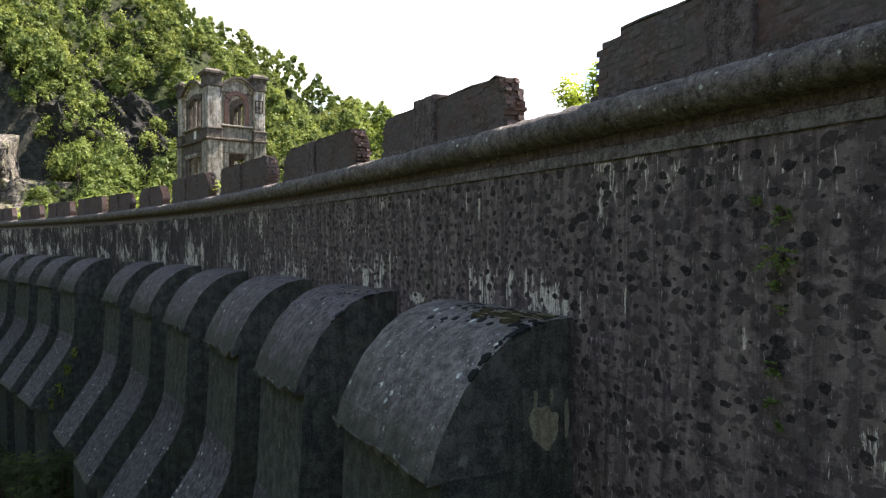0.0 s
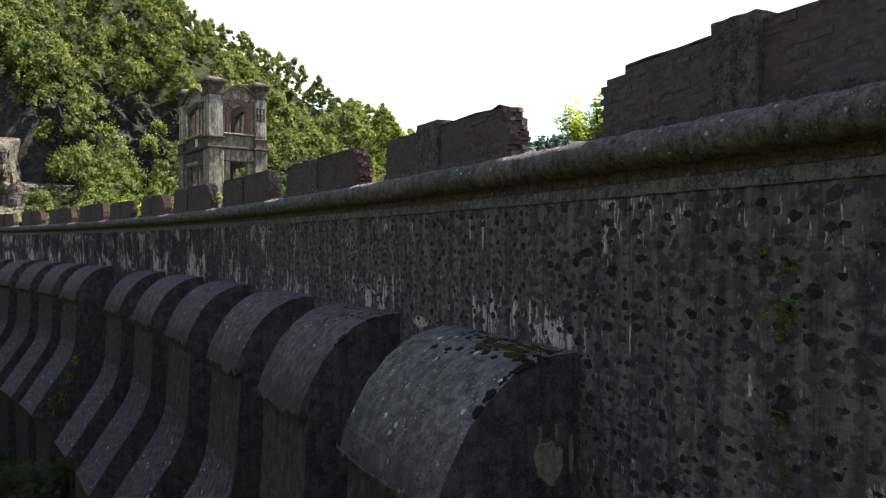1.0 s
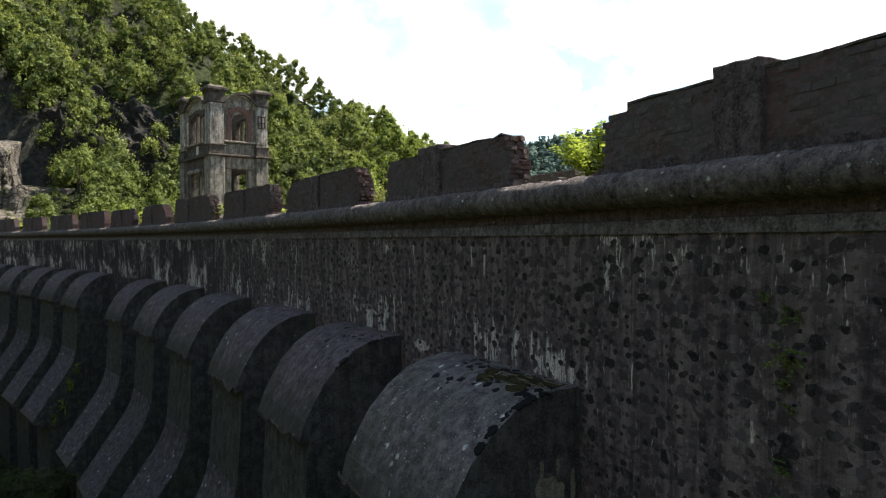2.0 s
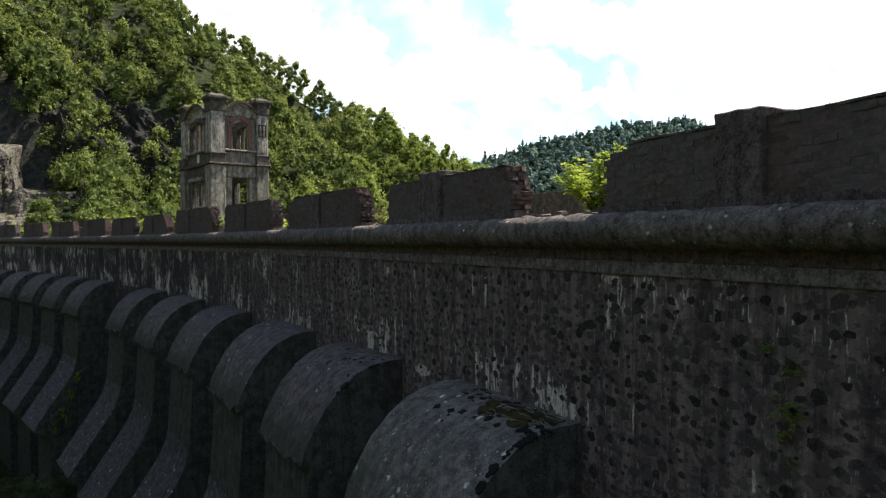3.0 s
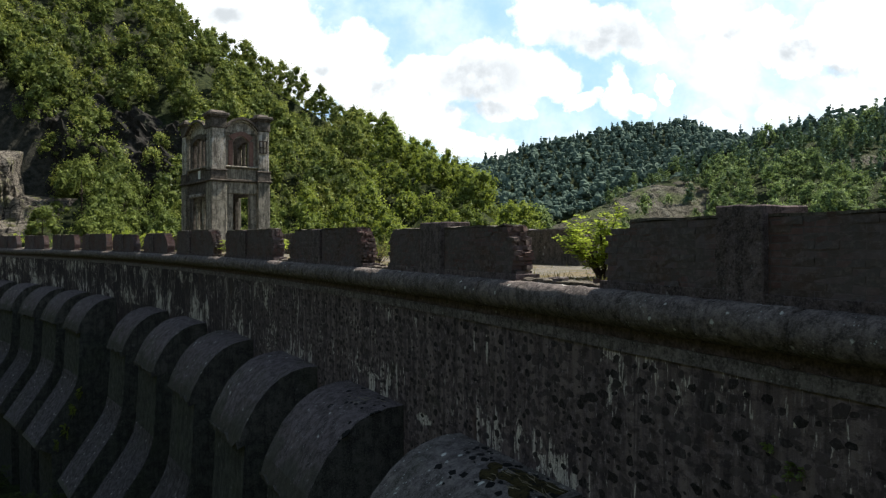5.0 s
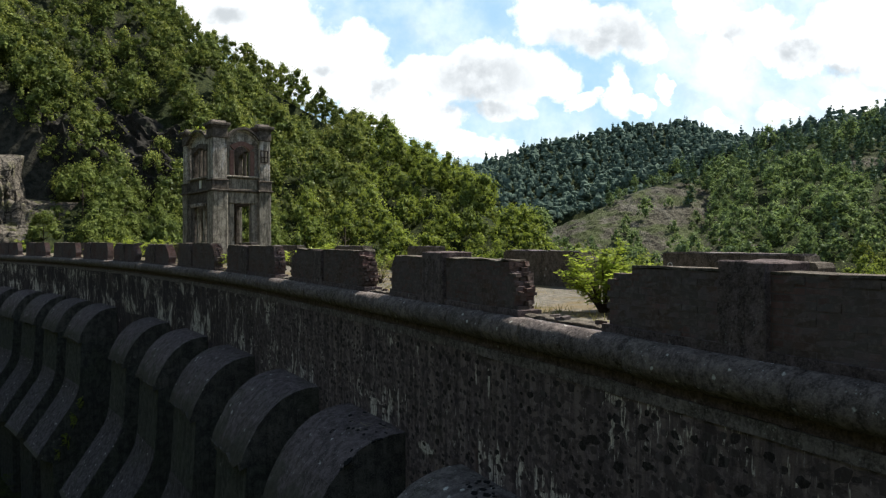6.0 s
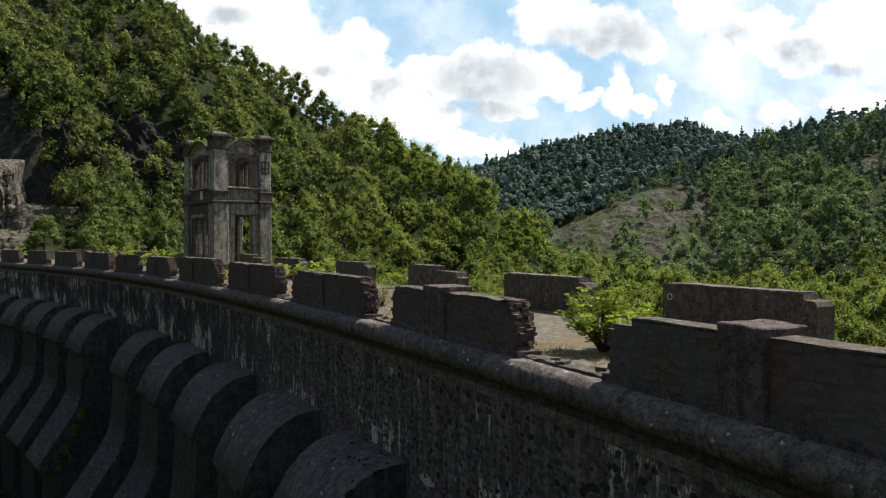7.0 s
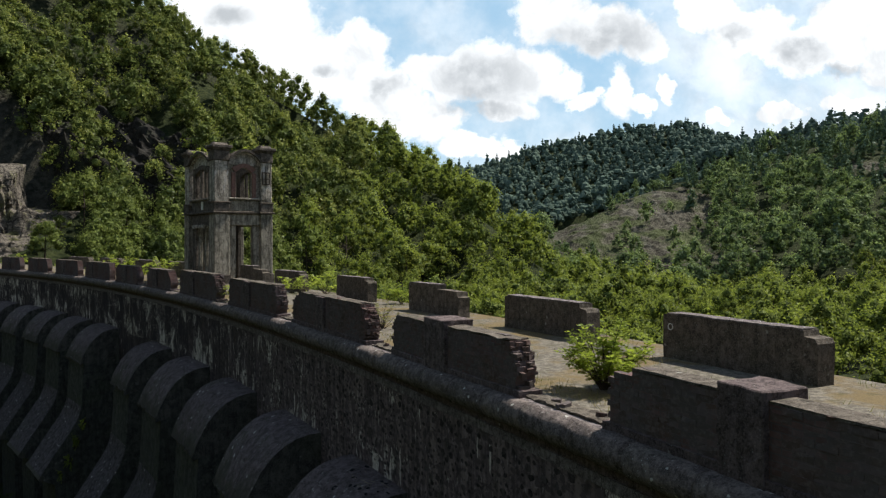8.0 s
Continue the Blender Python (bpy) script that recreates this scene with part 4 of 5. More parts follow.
def far_section(a, b, top, seed, step=None):
    mid = (a + b) / 2
    m = thing("far_parapet_section", place(mid, -5.05, CREST), "brown rendered parapet section with a chipped end", "parapet", "sections of the far parapet")
    sh = Shape()
    h = top - CREST
    if step:
        sh.prism([(a - mid, 0), (b - mid, 0), (b - mid, h), (step - mid, h), (step - mid, h - 0.14), (a - mid + 0.12, h - 0.15), (a - mid + 0.1, h - 0.3), (a - mid, h - 0.33)], -0.42, 0.0)
    else:
        sh.prism([(a - mid, -0.02), (b - mid, -0.02), (b - mid, h - 0.02), (b - mid - 0.12, h), (a - mid + 0.30, h), (a - mid + 0.28, h - 0.10), (a - mid + 0.05, h - 0.12), (a - mid, h - 0.2)], -0.42, 0.0)
    o = part("rendered_wall", sh, PARAPET, m)
    roughen(o, 0.4, 0.022, seed, cuts=4)
    cap = Shape()
    cap.box((step if step else a + 0.32) - mid, b - mid - 0.1, -0.40, -0.015, h - 0.01, h + 0.03)
    o = part("top_mortar", cap, BAND, m, "crumbling mortar top")
    roughen(o, 0.25, 0.02, seed + 1, cuts=4)
    return m


for i, (a, b, top, st) in enumerate([(-2.6, 2.6, 12.74, None), (6.05, 9.75, 12.74, None), (12.2, 15.9, 12.72, None), (18.4, 21.9, 12.80, 19.9), (25.2, 28.3, 12.78, None), (32.2, 35.6, 12.78, None),
                                    (37.2, 40.6, 12.90, 38.6), (48.6, 53.2, 12.85, None), (55.6, 60.4, 12.85, None), (62.8, 67.6, 12.85, None), (70.0, 75.0, 12.85, None), (-9.8, -5.2, 12.74, None)]):
    section = far_section(a, b, top, 40 + i, st)
    if i == 1:
        ring = Shape()
        ring.tube([(9.52 - (a + b) / 2 + 0.065 * math.cos(q * math.pi / 8), 0.022, 0.68 + 0.065 * math.sin(q * math.pi / 8)) for q in range(17)], [0.009] * 17, 5)
        part("ring_mark", ring, WHITE, section, "small pale ring on the wall face")

# ---------- tower ----------


def tower():
    W, D = 5.6, 3.6
    tw = thing("tower", place(41.1, -3.74, CREST), "roofless two-storey gate tower of stained grey render", "tower")

    def block(name, x0, x1, y0, y1, z0, z1, mat, m, label="", edge=0.03, wear=0.012, under=None):
        sh = Shape()
        sh.box(x0, x1, y0, y1, z0, z1)
        o = part(name, sh, mat, under or tw, label, m=None if under else m)
        if wear:
            roughen(o, 0.5, wear, x0 + z0, cuts=2)
        if edge:
            soften(o, edge, 1)
        return o

    def facade(length, m, lights, p0, p1, ruined=False):
        """One side: x along it, y outwards, z up; p0 and p1 are where its bay begins and ends."""
        c = (p0 + p1) / 2
        hw = 0.50 if lights == 1 else 1.15
        low = 1.6 if ruined else hw
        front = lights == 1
        # Long sides take the darker render: their shade is put into the colour.
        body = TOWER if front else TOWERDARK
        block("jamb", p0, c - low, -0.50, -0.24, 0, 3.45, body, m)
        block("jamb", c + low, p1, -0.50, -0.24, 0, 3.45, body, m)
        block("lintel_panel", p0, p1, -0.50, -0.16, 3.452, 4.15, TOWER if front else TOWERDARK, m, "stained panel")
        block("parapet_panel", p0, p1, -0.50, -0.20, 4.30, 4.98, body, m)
        rise, spring = 0.30, 6.60
        n = 10
        arch = [(c - hw + 2 * hw * i / n, spring + rise * math.sin(math.pi * i / n)) for i in range(n + 1)]
        sh = Shape()
        outline = [(p0, 4.985), (c - hw, 4.985)] + arch + [(c + hw, 4.985), (p1, 4.985), (p1, 7.30), (p0, 7.30)]
        sh.prism(outline, -0.50, -0.30)
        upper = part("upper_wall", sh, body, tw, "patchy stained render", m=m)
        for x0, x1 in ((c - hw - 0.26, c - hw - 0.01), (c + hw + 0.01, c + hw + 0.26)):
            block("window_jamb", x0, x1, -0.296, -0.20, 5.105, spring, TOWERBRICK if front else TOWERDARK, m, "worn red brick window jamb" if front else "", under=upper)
        sh = Shape()
        for (x0, z0), (x1, z1) in zip(arch[:-1], arch[1:]):
            wide = (hw + 0.26) / hw
            sh.prism([(x0, z0 + 0.006), (x1, z1 + 0.006), (c + (x1 - c) * wide, z1 + 0.25), (c + (x0 - c) * wide, z0 + 0.25)], -0.296, -0.19)
        part("window_arch", sh, TOWERBRICK if front else TOWERDARK, upper, "flat arch over the window")
        n = 14
        crown = [(p0 + (p1 - p0) * i / n, 7.22 + 0.62 * math.sin(math.pi * i / n) ** 0.8) for i in range(n + 1)]
        sh = Shape()
        sh.prism([(p0, 7.05)] + crown + [(p1, 7.05)], -0.48, -0.22)
        gable = part("gable", sh, TOWERPALE, tw, "pale curved gable", m=m)
        sh = Shape()
        for (x0, z0), (x1, z1) in zip(crown[:-1], crown[1:]):
            sh.prism([(x0, z0 - 0.12), (x1, z1 - 0.12), (x1, z1 + 0.004), (x0, z0 + 0.004)], -0.52, -0.10)
        part("gable_band", sh, TOWERPALE, gable, "pale chipped band under the cornice")
        sh = Shape()
        for (x0, z0), (x1, z1) in zip(crown[:-1], crown[1:]):
            sh.prism([(x0, z0 + 0.006), (x1, z1 + 0.006), (x1, z1 + 0.15), (x0, z0 + 0.15)], -0.54, 0.06)
        part("gable_moulding", sh, TOWERDARK, gable, "dark projecting curved cornice")
        block("sill", p0 - 0.02, p1 + 0.02, -0.52, -0.06, 4.985, 5.10, TOWER, m, under=upper)
        block("belt_cornice", p0 + 0.04, p1 - 0.04, -0.52, -0.02, 4.155, 4.295, TOWERDARK, m)
        if lights > 1:
            for x in (c - hw / 3, c + hw / 3):
                block("mullion", x - 0.10, x + 0.10, -0.46, -0.28, 5.102, 6.86, TOWERDARK, m, "stone mullion with side shade in its colour", under=upper)
            if ruined:
                return
            block("door_hood", c - hw, c + hw, -0.22, 0.02, 3.30, 3.50, TOWERPALE, m, "pale broken door hood")
            for x in (c - hw / 2.6, c + hw / 1.6):
                block("door_post", x - 0.11, x + 0.11, -0.48, -0.28, 0.0, 3.30, TOWER, m)

    turned = Matrix.Rotation(math.pi / 2, 4, "Z") @ Matrix.Translation((-D, 0, 0))
    facade(W, Matrix.Identity(4), 3, 1.0, W - 0.9)
    facade(D, turned, 1, 0.75, D - 0.9)
    facade(W, Matrix.Translation((W, -D, 0)) @ Matrix.Rotation(math.pi, 4, "Z"), 3, 0.9, W - 1.0, True)
    facade(D, Matrix.Translation((W, 0, 0)) @ Matrix.Rotation(-math.pi / 2, 4, "Z"), 1, 0.9, D - 0.75)
    one = Matrix.Identity(4)
    block("foundation", -0.1, W + 0.1, -D - 0.1, -2.70, -12.5, -0.002, TOWERDARK, one, "dark foundation shaft on the reservoir side", wear=0)
    for x, wx in ((0, 1.0), (W - 0.9, 0.9)):
        for y, wy in ((0, 0.9), (-D + 0.75, 0.75)):
            x1, y0 = x + wx, y - wy
            block("lower_pier", x, x1, y0, y, 0, 4.15, TOWER, one, "streaked lower corner pier")
            block("pier_plinth", x - 0.07, x1 + 0.07, y0 - 0.07, y + 0.07, 0, 0.55, TOWERDARK, one)
            block("belt_cornice", x - 0.10, x1 + 0.10, y0 - 0.10, y + 0.10, 4.152, 4.27, TOWERDARK, one, "dark projecting belt cornice")
            block("belt_frieze", x - 0.03, x1 + 0.03, y0 - 0.03, y + 0.03, 4.272, 4.75, TOWERDARK, one)
            block("pier_ledge", x - 0.06, x1 + 0.06, y0 - 0.06, y + 0.06, 4.752, 4.85, TOWERDARK, one)
            block("upper_pier", x + 0.04, x1 - 0.04, y0 + 0.04, y - 0.04, 4.852, 7.25, TOWERPALE, one, "pale upper corner pier streaked black")
            block("pier_head", x - 0.02, x1 + 0.02, y0 - 0.02, y + 0.02, 7.252, 7.84, TOWERDARK, one, "blackened pier head")
            block("pier_neck", x - 0.08, x1 + 0.08, y0 - 0.08, y + 0.08, 7.842, 7.95, TOWERDARK, one)
            block("pier_cornice", x - 0.16, x1 + 0.16, y0 - 0.16, y + 0.16, 7.952, 8.14, TOWERDARK, one, "dark moulded pier cornice")
            sh = Shape()
            sh.prism([(x + 0.0, 8.142), (x1, 8.142), (x1 - 0.22, 8.30), (x + 0.22, 8.30)], y0 + 0.02, y - 0.02)
            o = part("pier_cap", sh, TOWERDARK, tw, "dark weathered pier cap")
            soften(o, 0.04, 1)
    block("sign_plate", 2.45, 2.85, -0.195, -0.17, 4.42, 4.92, WHITE, one, "small white sign", edge=0, wear=0)
    block("bare_patch", 0.08, 0.66, 0.0, 0.012, 5.0, 5.5, TOWERPALE, turned @ Matrix.Translation((0, -0.036, 0)), "bare white render patch", edge=0, wear=0)
    for x0, x1, z0, z1 in ((0.20, 0.25, 5.95, 6.65), (0.62, 0.67, 5.95, 6.65), (0.20, 0.67, 6.62, 6.68), (0.20, 0.67, 5.93, 5.98), (0.41, 0.45, 5.95, 6.65), (0.20, 0.67, 6.25, 6.29)):
        block("bracket_bar", x0, x1, -0.03, 0.04, z0, z1, IRON, turned, "rusty iron bracket", edge=0, wear=0)
    return tw


tower()

# ---------- woodland ----------


ICO = bmesh.new()
bmesh.ops.create_icosphere(ICO, subdivisions=1, radius=1.0)
ICO_TRIS = np.array([[tuple(v.co) for v in f.verts] for f in ICO.faces]).reshape(-1, 3)
ICO.free()


def leaf_cloud(rs, centres, radii, count, size, flat=0.75, loose=1.6):
    """Leaf-sized triangles gathered on the outside of a number of clumps."""
    weight = radii ** 2 / np.sum(radii ** 2)
    pick = rs.choice(len(centres), count, p=weight)
    way = rs.normal(size=(count, 3))
    way /= np.linalg.norm(way, axis=1)[:, None]
    way[:, 2] = np.where(rs.random(count) < 0.45, np.abs(way[:, 2]), way[:, 2])
    r = radii[pick] * np.minimum(loose, 0.38 + 0.55 * np.abs(rs.normal(size=count)))
    pos = centres[pick] + way * r[:, None] * np.array([1, 1, flat])
    nrm = way + rs.normal(size=(count, 3)) * 0.5 + np.array([0.0, 0.0, 0.25])
    nrm /= np.linalg.norm(nrm, axis=1)[:, None]
    a = np.cross(nrm, rs.normal(size=(count, 3)))
    a /= np.linalg.norm(a, axis=1)[:, None]
    b = np.cross(nrm, a)
    sz = size * (0.55 + 0.9 * rs.random(count))
    a, b = a * sz[:, None] * 0.5, b * sz[:, None] * 0.36
    bend = nrm * (sz * 0.12)[:, None]
    return np.stack([pos - a * 1.2, pos + a * 0.8 - b * 1.3 + bend, pos + a * 0.8 + b * 1.3 + bend], 1).reshape(-1, 3)


def clump_cores(rs, centres, radii, flat=0.75, size=0.50):
    """The close twigs and shaded leaves inside each clump, as small uneven solids."""
    out = []
    for c, r in zip(centres, radii):
        bumpy = ICO_TRIS * (1 + 0.22 * np.sin(ICO_TRIS * 3.1 + rs.random(3) * 6).sum(1))[:, None]
        out.append(bumpy * r * size * np.array([1, 1, flat]) + c)
    return np.concatenate(out)


def broad_crown(rs, height, spread, count, size, clumps=30, core=0.54, loose=1.6):
    """A broad-leaved crown: leaf clumps set over a tall uneven dome, with gaps between them. Leaves, cores, clump centres."""
    w = rs.random(clumps) * 2 * np.pi
    up = np.linspace(-0.6, 0.98, clumps) + rs.normal(size=clumps) * 0.06
    ring = np.where(up < 0, np.sqrt(np.maximum(0.05, 1 - up * up)), np.maximum(0.06, 1 - up) ** 0.7)
    reach = 0.66 + 0.38 * rs.random(clumps)
    lobes = 1 + 0.24 * np.sin(w * 2 + rs.random() * 6) + 0.16 * np.sin(w * 3 + rs.random() * 6)
    mid, tall = height * 0.56, height * 0.42
    centres = np.stack([np.cos(w) * ring * reach * lobes * spread, np.sin(w) * ring * reach * lobes * spread, mid + up * reach * tall], 1)
    centres[0] = (0, 0, height * 0.90)
    radii = spread * (0.22 + 0.20 * rs.random(clumps)) * (30.0 / clumps) ** 0.4
    return leaf_cloud(rs, centres, radii, count, size, 1.1, loose), clump_cores(rs, centres, radii, 1.1, core), centres


def pine_crown(rs, height, spread, count, size, clumps=12, core=0.62):
    t = np.linspace(0.22, 0.97, clumps)
    w = rs.random(clumps) * 6.28
    reach = spread * 0.42 * (1.08 - t) * rs.uniform(0.6, 1.3, clumps)
    centres = np.stack([np.cos(w) * reach, np.sin(w) * reach, height * t], 1)
    radii = spread * (0.12 + 0.50 * (1.05 - t))
    return leaf_cloud(rs, centres, radii, count, size, 0.8, 1.15), clump_cores(rs, centres, radii, 0.8, core), centres


def far_canopy(rs, conifer):
    """A tree of the distant woods: a few rounded masses close to the ground, or the tiers of a conifer, with some loose leaves."""
    if conifer:
        t = np.array([0.16, 0.40, 0.62, 0.82, 0.96])
        centres = np.stack([rs.normal(size=5) * 0.15, rs.normal(size=5) * 0.15, 10.0 * t], 1)
        radii = np.array([2.1, 1.85, 1.4, 0.95, 0.5])
        return leaf_cloud(rs, centres, radii, 24, 0.5, 1.0, 1.05), clump_cores(rs, centres, radii, 1.0, 0.9), centres
    w = rs.random(5) * 6.28
    reach = np.array([0.0, 1.2, 1.4, 1.6, 1.7]) * rs.uniform(0.8, 1.25, 5)
    centres = np.stack([np.cos(w) * reach, np.sin(w) * reach, np.array([5.2, 4.2, 3.6, 2.6, 1.8]) + rs.normal(size=5) * 0.35], 1)
    radii = rs.uniform(1.6, 2.4, 5)
    return leaf_cloud(rs, centres, radii, 34, 0.5, 0.9, 1.1), clump_cores(rs, centres, radii, 0.9, 0.95), centres


def leaf_mesh(name, verts, mat, corners=4):
    n = len(verts) // corners
    me = bpy.data.meshes.new(name)
    me.vertices.add(len(verts))
    me.vertices.foreach_set("co", np.ascontiguousarray(verts, dtype=np.float32).ravel())
    me.loops.add(corners * n)
    me.loops.foreach_set("vertex_index", np.arange(corners * n, dtype=np.int32))
    me.polygons.add(n)
    me.polygons.foreach_set("loop_start", np.arange(0, corners * n, corners, dtype=np.int32))
    me.update(calc_edges=True)
    me.materials.append(mat)
    return me


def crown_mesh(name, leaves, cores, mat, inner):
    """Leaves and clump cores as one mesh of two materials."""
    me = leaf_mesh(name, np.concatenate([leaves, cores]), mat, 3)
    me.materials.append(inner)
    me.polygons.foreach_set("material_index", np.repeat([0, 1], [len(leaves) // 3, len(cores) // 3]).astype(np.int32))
    return me


def trunk_mesh(rs, height, centres, name="trunk"):
    sh = Shape()
    lean = rs.normal(size=2) * 0.15
    sh.tube([(0, 0, -1.0), (0.02, 0, height * 0.25), (lean[0], lean[1], height * 0.55), (lean[0] * 1.5, lean[1] * 1.5, height * 0.85)], [0.16, 0.13, 0.09, 0.03], 6)
    for c in centres[1:8]:
        base = Vector((lean[0] * 0.7, lean[1] * 0.7, height * 0.3 + 0.3 * (c[2] - height * 0.3)))
        mid = base.lerp(Vector(c), 0.5) + Vector((0, 0, 0.25))
        sh.tube([base, mid, Vector(c)], [0.06, 0.04, 0.015], 4)
    return sh.mesh(name, BARK, smooth=True)


rs = np.random.default_rng(7)
tree_kinds = []
for i in range(8):
    h, sp = 7.4 + 2.4 * rs.random(), 2.5 + 0.6 * rs.random()
    leaves, cores, centres = broad_crown(rs, h, sp, 2250, 0.205, 30)
    tree_kinds.append((trunk_mesh(rs, h, centres), crown_mesh("crown", leaves, cores, LEAF, INNERLEAF), h, sp))
for trunk, crown, h, sp in tree_kinds[:8]:
    sunny = crown.copy()
    sunny.materials[0] = SUNNYLEAF
    tree_kinds.append((trunk, sunny, h, sp))


def scatter():
    """Places for trees on the slopes that the valley shows: x, y, kind of wood."""
    out = []
    r = np.random.default_rng(21)

    def strip(x0, x1, y0, y1, gap, keep, kind):
        for gx in np.arange(x0, x1, gap):
            for gy in np.arange(y0, y1, gap):
                x, y = gx + r.uniform(-0.5, 0.5) * gap, gy + r.uniform(-0.5, 0.5) * gap
                p = r.random()
                if abs(x) > 0.70 * y + 6 or p > keep(x, y):
                    continue
                if 96 < y < 112 and x < -0.528 * y or 70 < y < 97 and x < -0.555 * y:
                    continue
                s, d = dam_axes(x, y)
                if d > -10.5 and s < 106:
                    continue
                out.append((x, y, kind))

    def box(q, a, b, soft):
        return 1 / (1 + math.exp((a - q) / soft)) / (1 + math.exp((q - b) / soft))

    def cliffs(x, y):
        bare = math.exp(-((x + 74) / 10) ** 2 - ((y - 106) / 5) ** 2) + 0.62 * math.exp(-(((x + 50) / 10) ** 4) - ((y - 116) / 6.5) ** 4)
        scree = box(x / y, 0.155, 0.365, 0.008) * box(y, 170, 225, 3) + 0.5 * box(x, 106, 134, 3) * box(y, 206, 220, 3)
        gully = box(y, 212, 300, 2) * box(x, 0, 41, 1.5)
        tuft = 0.22 + 0.9 * noise.noise(Vector((x * 0.075, y * 0.06, 3.0)))
        return 1.0 - 1.0 * bare - scree * (1.0 - max(0.05, min(0.8, tuft))) - gully

    strip(-118, 34, 96, 172, 4.2, cliffs, "hill")
    strip(-86, -56, 112.5, 121, 2.9, lambda x, y: 0.9, "hill")
    strip(-90, -44, 70, 96, 3.8, lambda x, y: 0.9, "hill")
    strip(-70, 80, 50, 96, 4.9, lambda x, y: 0.85, "valley")
    strip(34, 118, 96, 150, 5.0, lambda x, y: 0.9, "valley")
    strip(20, 185, 150, 262, 4.7, lambda x, y: (0.8 if y < 205 else 1.0) * cliffs(x, y), "mid")
    strip(95, 320, 320, 445, 4.9, lambda x, y: 0.95, "back")
    strip(-20, 175, 395, 480, 5.2, lambda x, y: 0.95, "far")
    strip(-30, 420, 480, 618, 5.4, lambda x, y: 0.95, "far")
    return out


spots = sorted(scatter(), key=lambda p: math.hypot(p[0], p[1]))
heights = land([p[0] for p in spots], [p[1] for p in spots])
proto = {}
singles = 0
leaf_lots = {name: ([], []) for name in ("near_woodland", "valley_woodland", "hill_woodland", "conifer_woodland", "far_woodland")}
low_kinds = [broad_crown(rs, 8.2, 2.7, 1100, 0.285, 24) for _ in range(8)]
mid_kinds = [broad_crown(rs, 7.4, 2.4, 600, 0.34, 16) for _ in range(8)]
far_kinds = [far_canopy(rs, False) for _ in range(8)]
pine_kinds = [pine_crown(rs, 10.0, 2.7, 260, 0.6, 10) for _ in range(6)]
far_pines = [far_canopy(rs, True) for _ in range(6)]
for (x, y, kind), z in zip(spots, heights):
    grow = rs.uniform(0.55, 0.98) + 0.40 * rs.random() ** 2
    if kind == "valley":
        grow = 0.58 + 0.42 * rs.random()
    if kind == "mid":
        grow *= 1.12
    if kind in ("back", "far"):
        grow *= 1.05
    if kind == "hill":
        grow = min(grow, 1.08)
    if kind == "hill" and 60 < y < 100 and x < -0.50 * y:
        grow *= 0.55
    turn = rs.random() * 6.28
    if singles < 240 and kind in ("valley", "hill"):
        i = singles % 8 + (8 if x > -12 - 0.1 * y else 0)
        trunk, crown, h, sp = tree_kinds[i]
        m = Matrix.Translation((x, y, z - 0.1)) @ Matrix.Rotation(turn, 4, "Z")
        if i not in proto:
            t = thing("broadleaf_tree", m, "bright green broad-leaved tree on the valley floor" if i > 7 else "green broad-leaved tree with a full sunlit crown on the hillside", "tree", "trees behind the dam")
            part("trunk", trunk, BARK, t)
            part("crown", crown, LEAF, t)
            proto[i] = t
        else:
            t = copy_thing(proto[i], m)
        t.scale = (grow, grow, grow * rs.uniform(0.85, 1.1))
        singles += 1
        continue
    if kind in ("valley", "hill"):
        base, lot = low_kinds[rs.integers(8)], ("valley_woodland" if x > -12 - 0.1 * (y - 100) else "near_woodland")
    elif kind == "mid":
        wild = 0.85 if z > 27 + 4 * math.sin(x * 0.09) and x > 72 else 0.04
        if rs.random() < wild:
            base, lot, grow = pine_kinds[rs.integers(6)], "conifer_woodland", grow * 0.78
        else:
            base, lot = mid_kinds[rs.integers(8)], "hill_woodland"
        if y > 168 and 0.15 < x / y < 0.37 and lot == "hill_woodland":
            grow *= rs.uniform(0.38, 0.85)
    elif rs.random() < (0.28 if z > 60 else 0.12):
        base, lot = far_pines[rs.integers(6)], "far_woodland"
    else:
        base, lot = far_kinds[rs.integers(8)], "far_woodland"
    c, s_ = math.cos(turn), math.sin(turn)
    stretch = np.array([grow, grow, grow * rs.uniform(0.85, 1.1)])
    for own, mesh_part in zip(leaf_lots[lot], base):
        q = mesh_part * stretch
        own.append(np.stack([q[:, 0] * c - q[:, 1] * s_ + x, q[:, 0] * s_ + q[:, 1] * c + y, q[:, 2] + z - 0.2], 1))
for name, label, mat, inner in (("near_woodland", "dense broad-leaved woodland on the steep hillside", LEAFSTUFF, INNERLEAF),
                                ("valley_woodland", "bright green broad-leaved woodland on the spur and valley floor", SUNNYLEAF, INNERLEAF),
                                ("hill_woodland", "broad-leaved woodland on the opposite slope", SLOPELEAF, INNERSLOPE),
                                ("conifer_woodland", "dark conifers along the upper slope", PINELEAF, INNERSLOPE),
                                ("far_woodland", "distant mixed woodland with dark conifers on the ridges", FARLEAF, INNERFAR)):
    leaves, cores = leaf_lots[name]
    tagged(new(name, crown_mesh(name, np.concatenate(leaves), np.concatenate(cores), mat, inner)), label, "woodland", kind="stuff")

# ---------- shrubs ----------


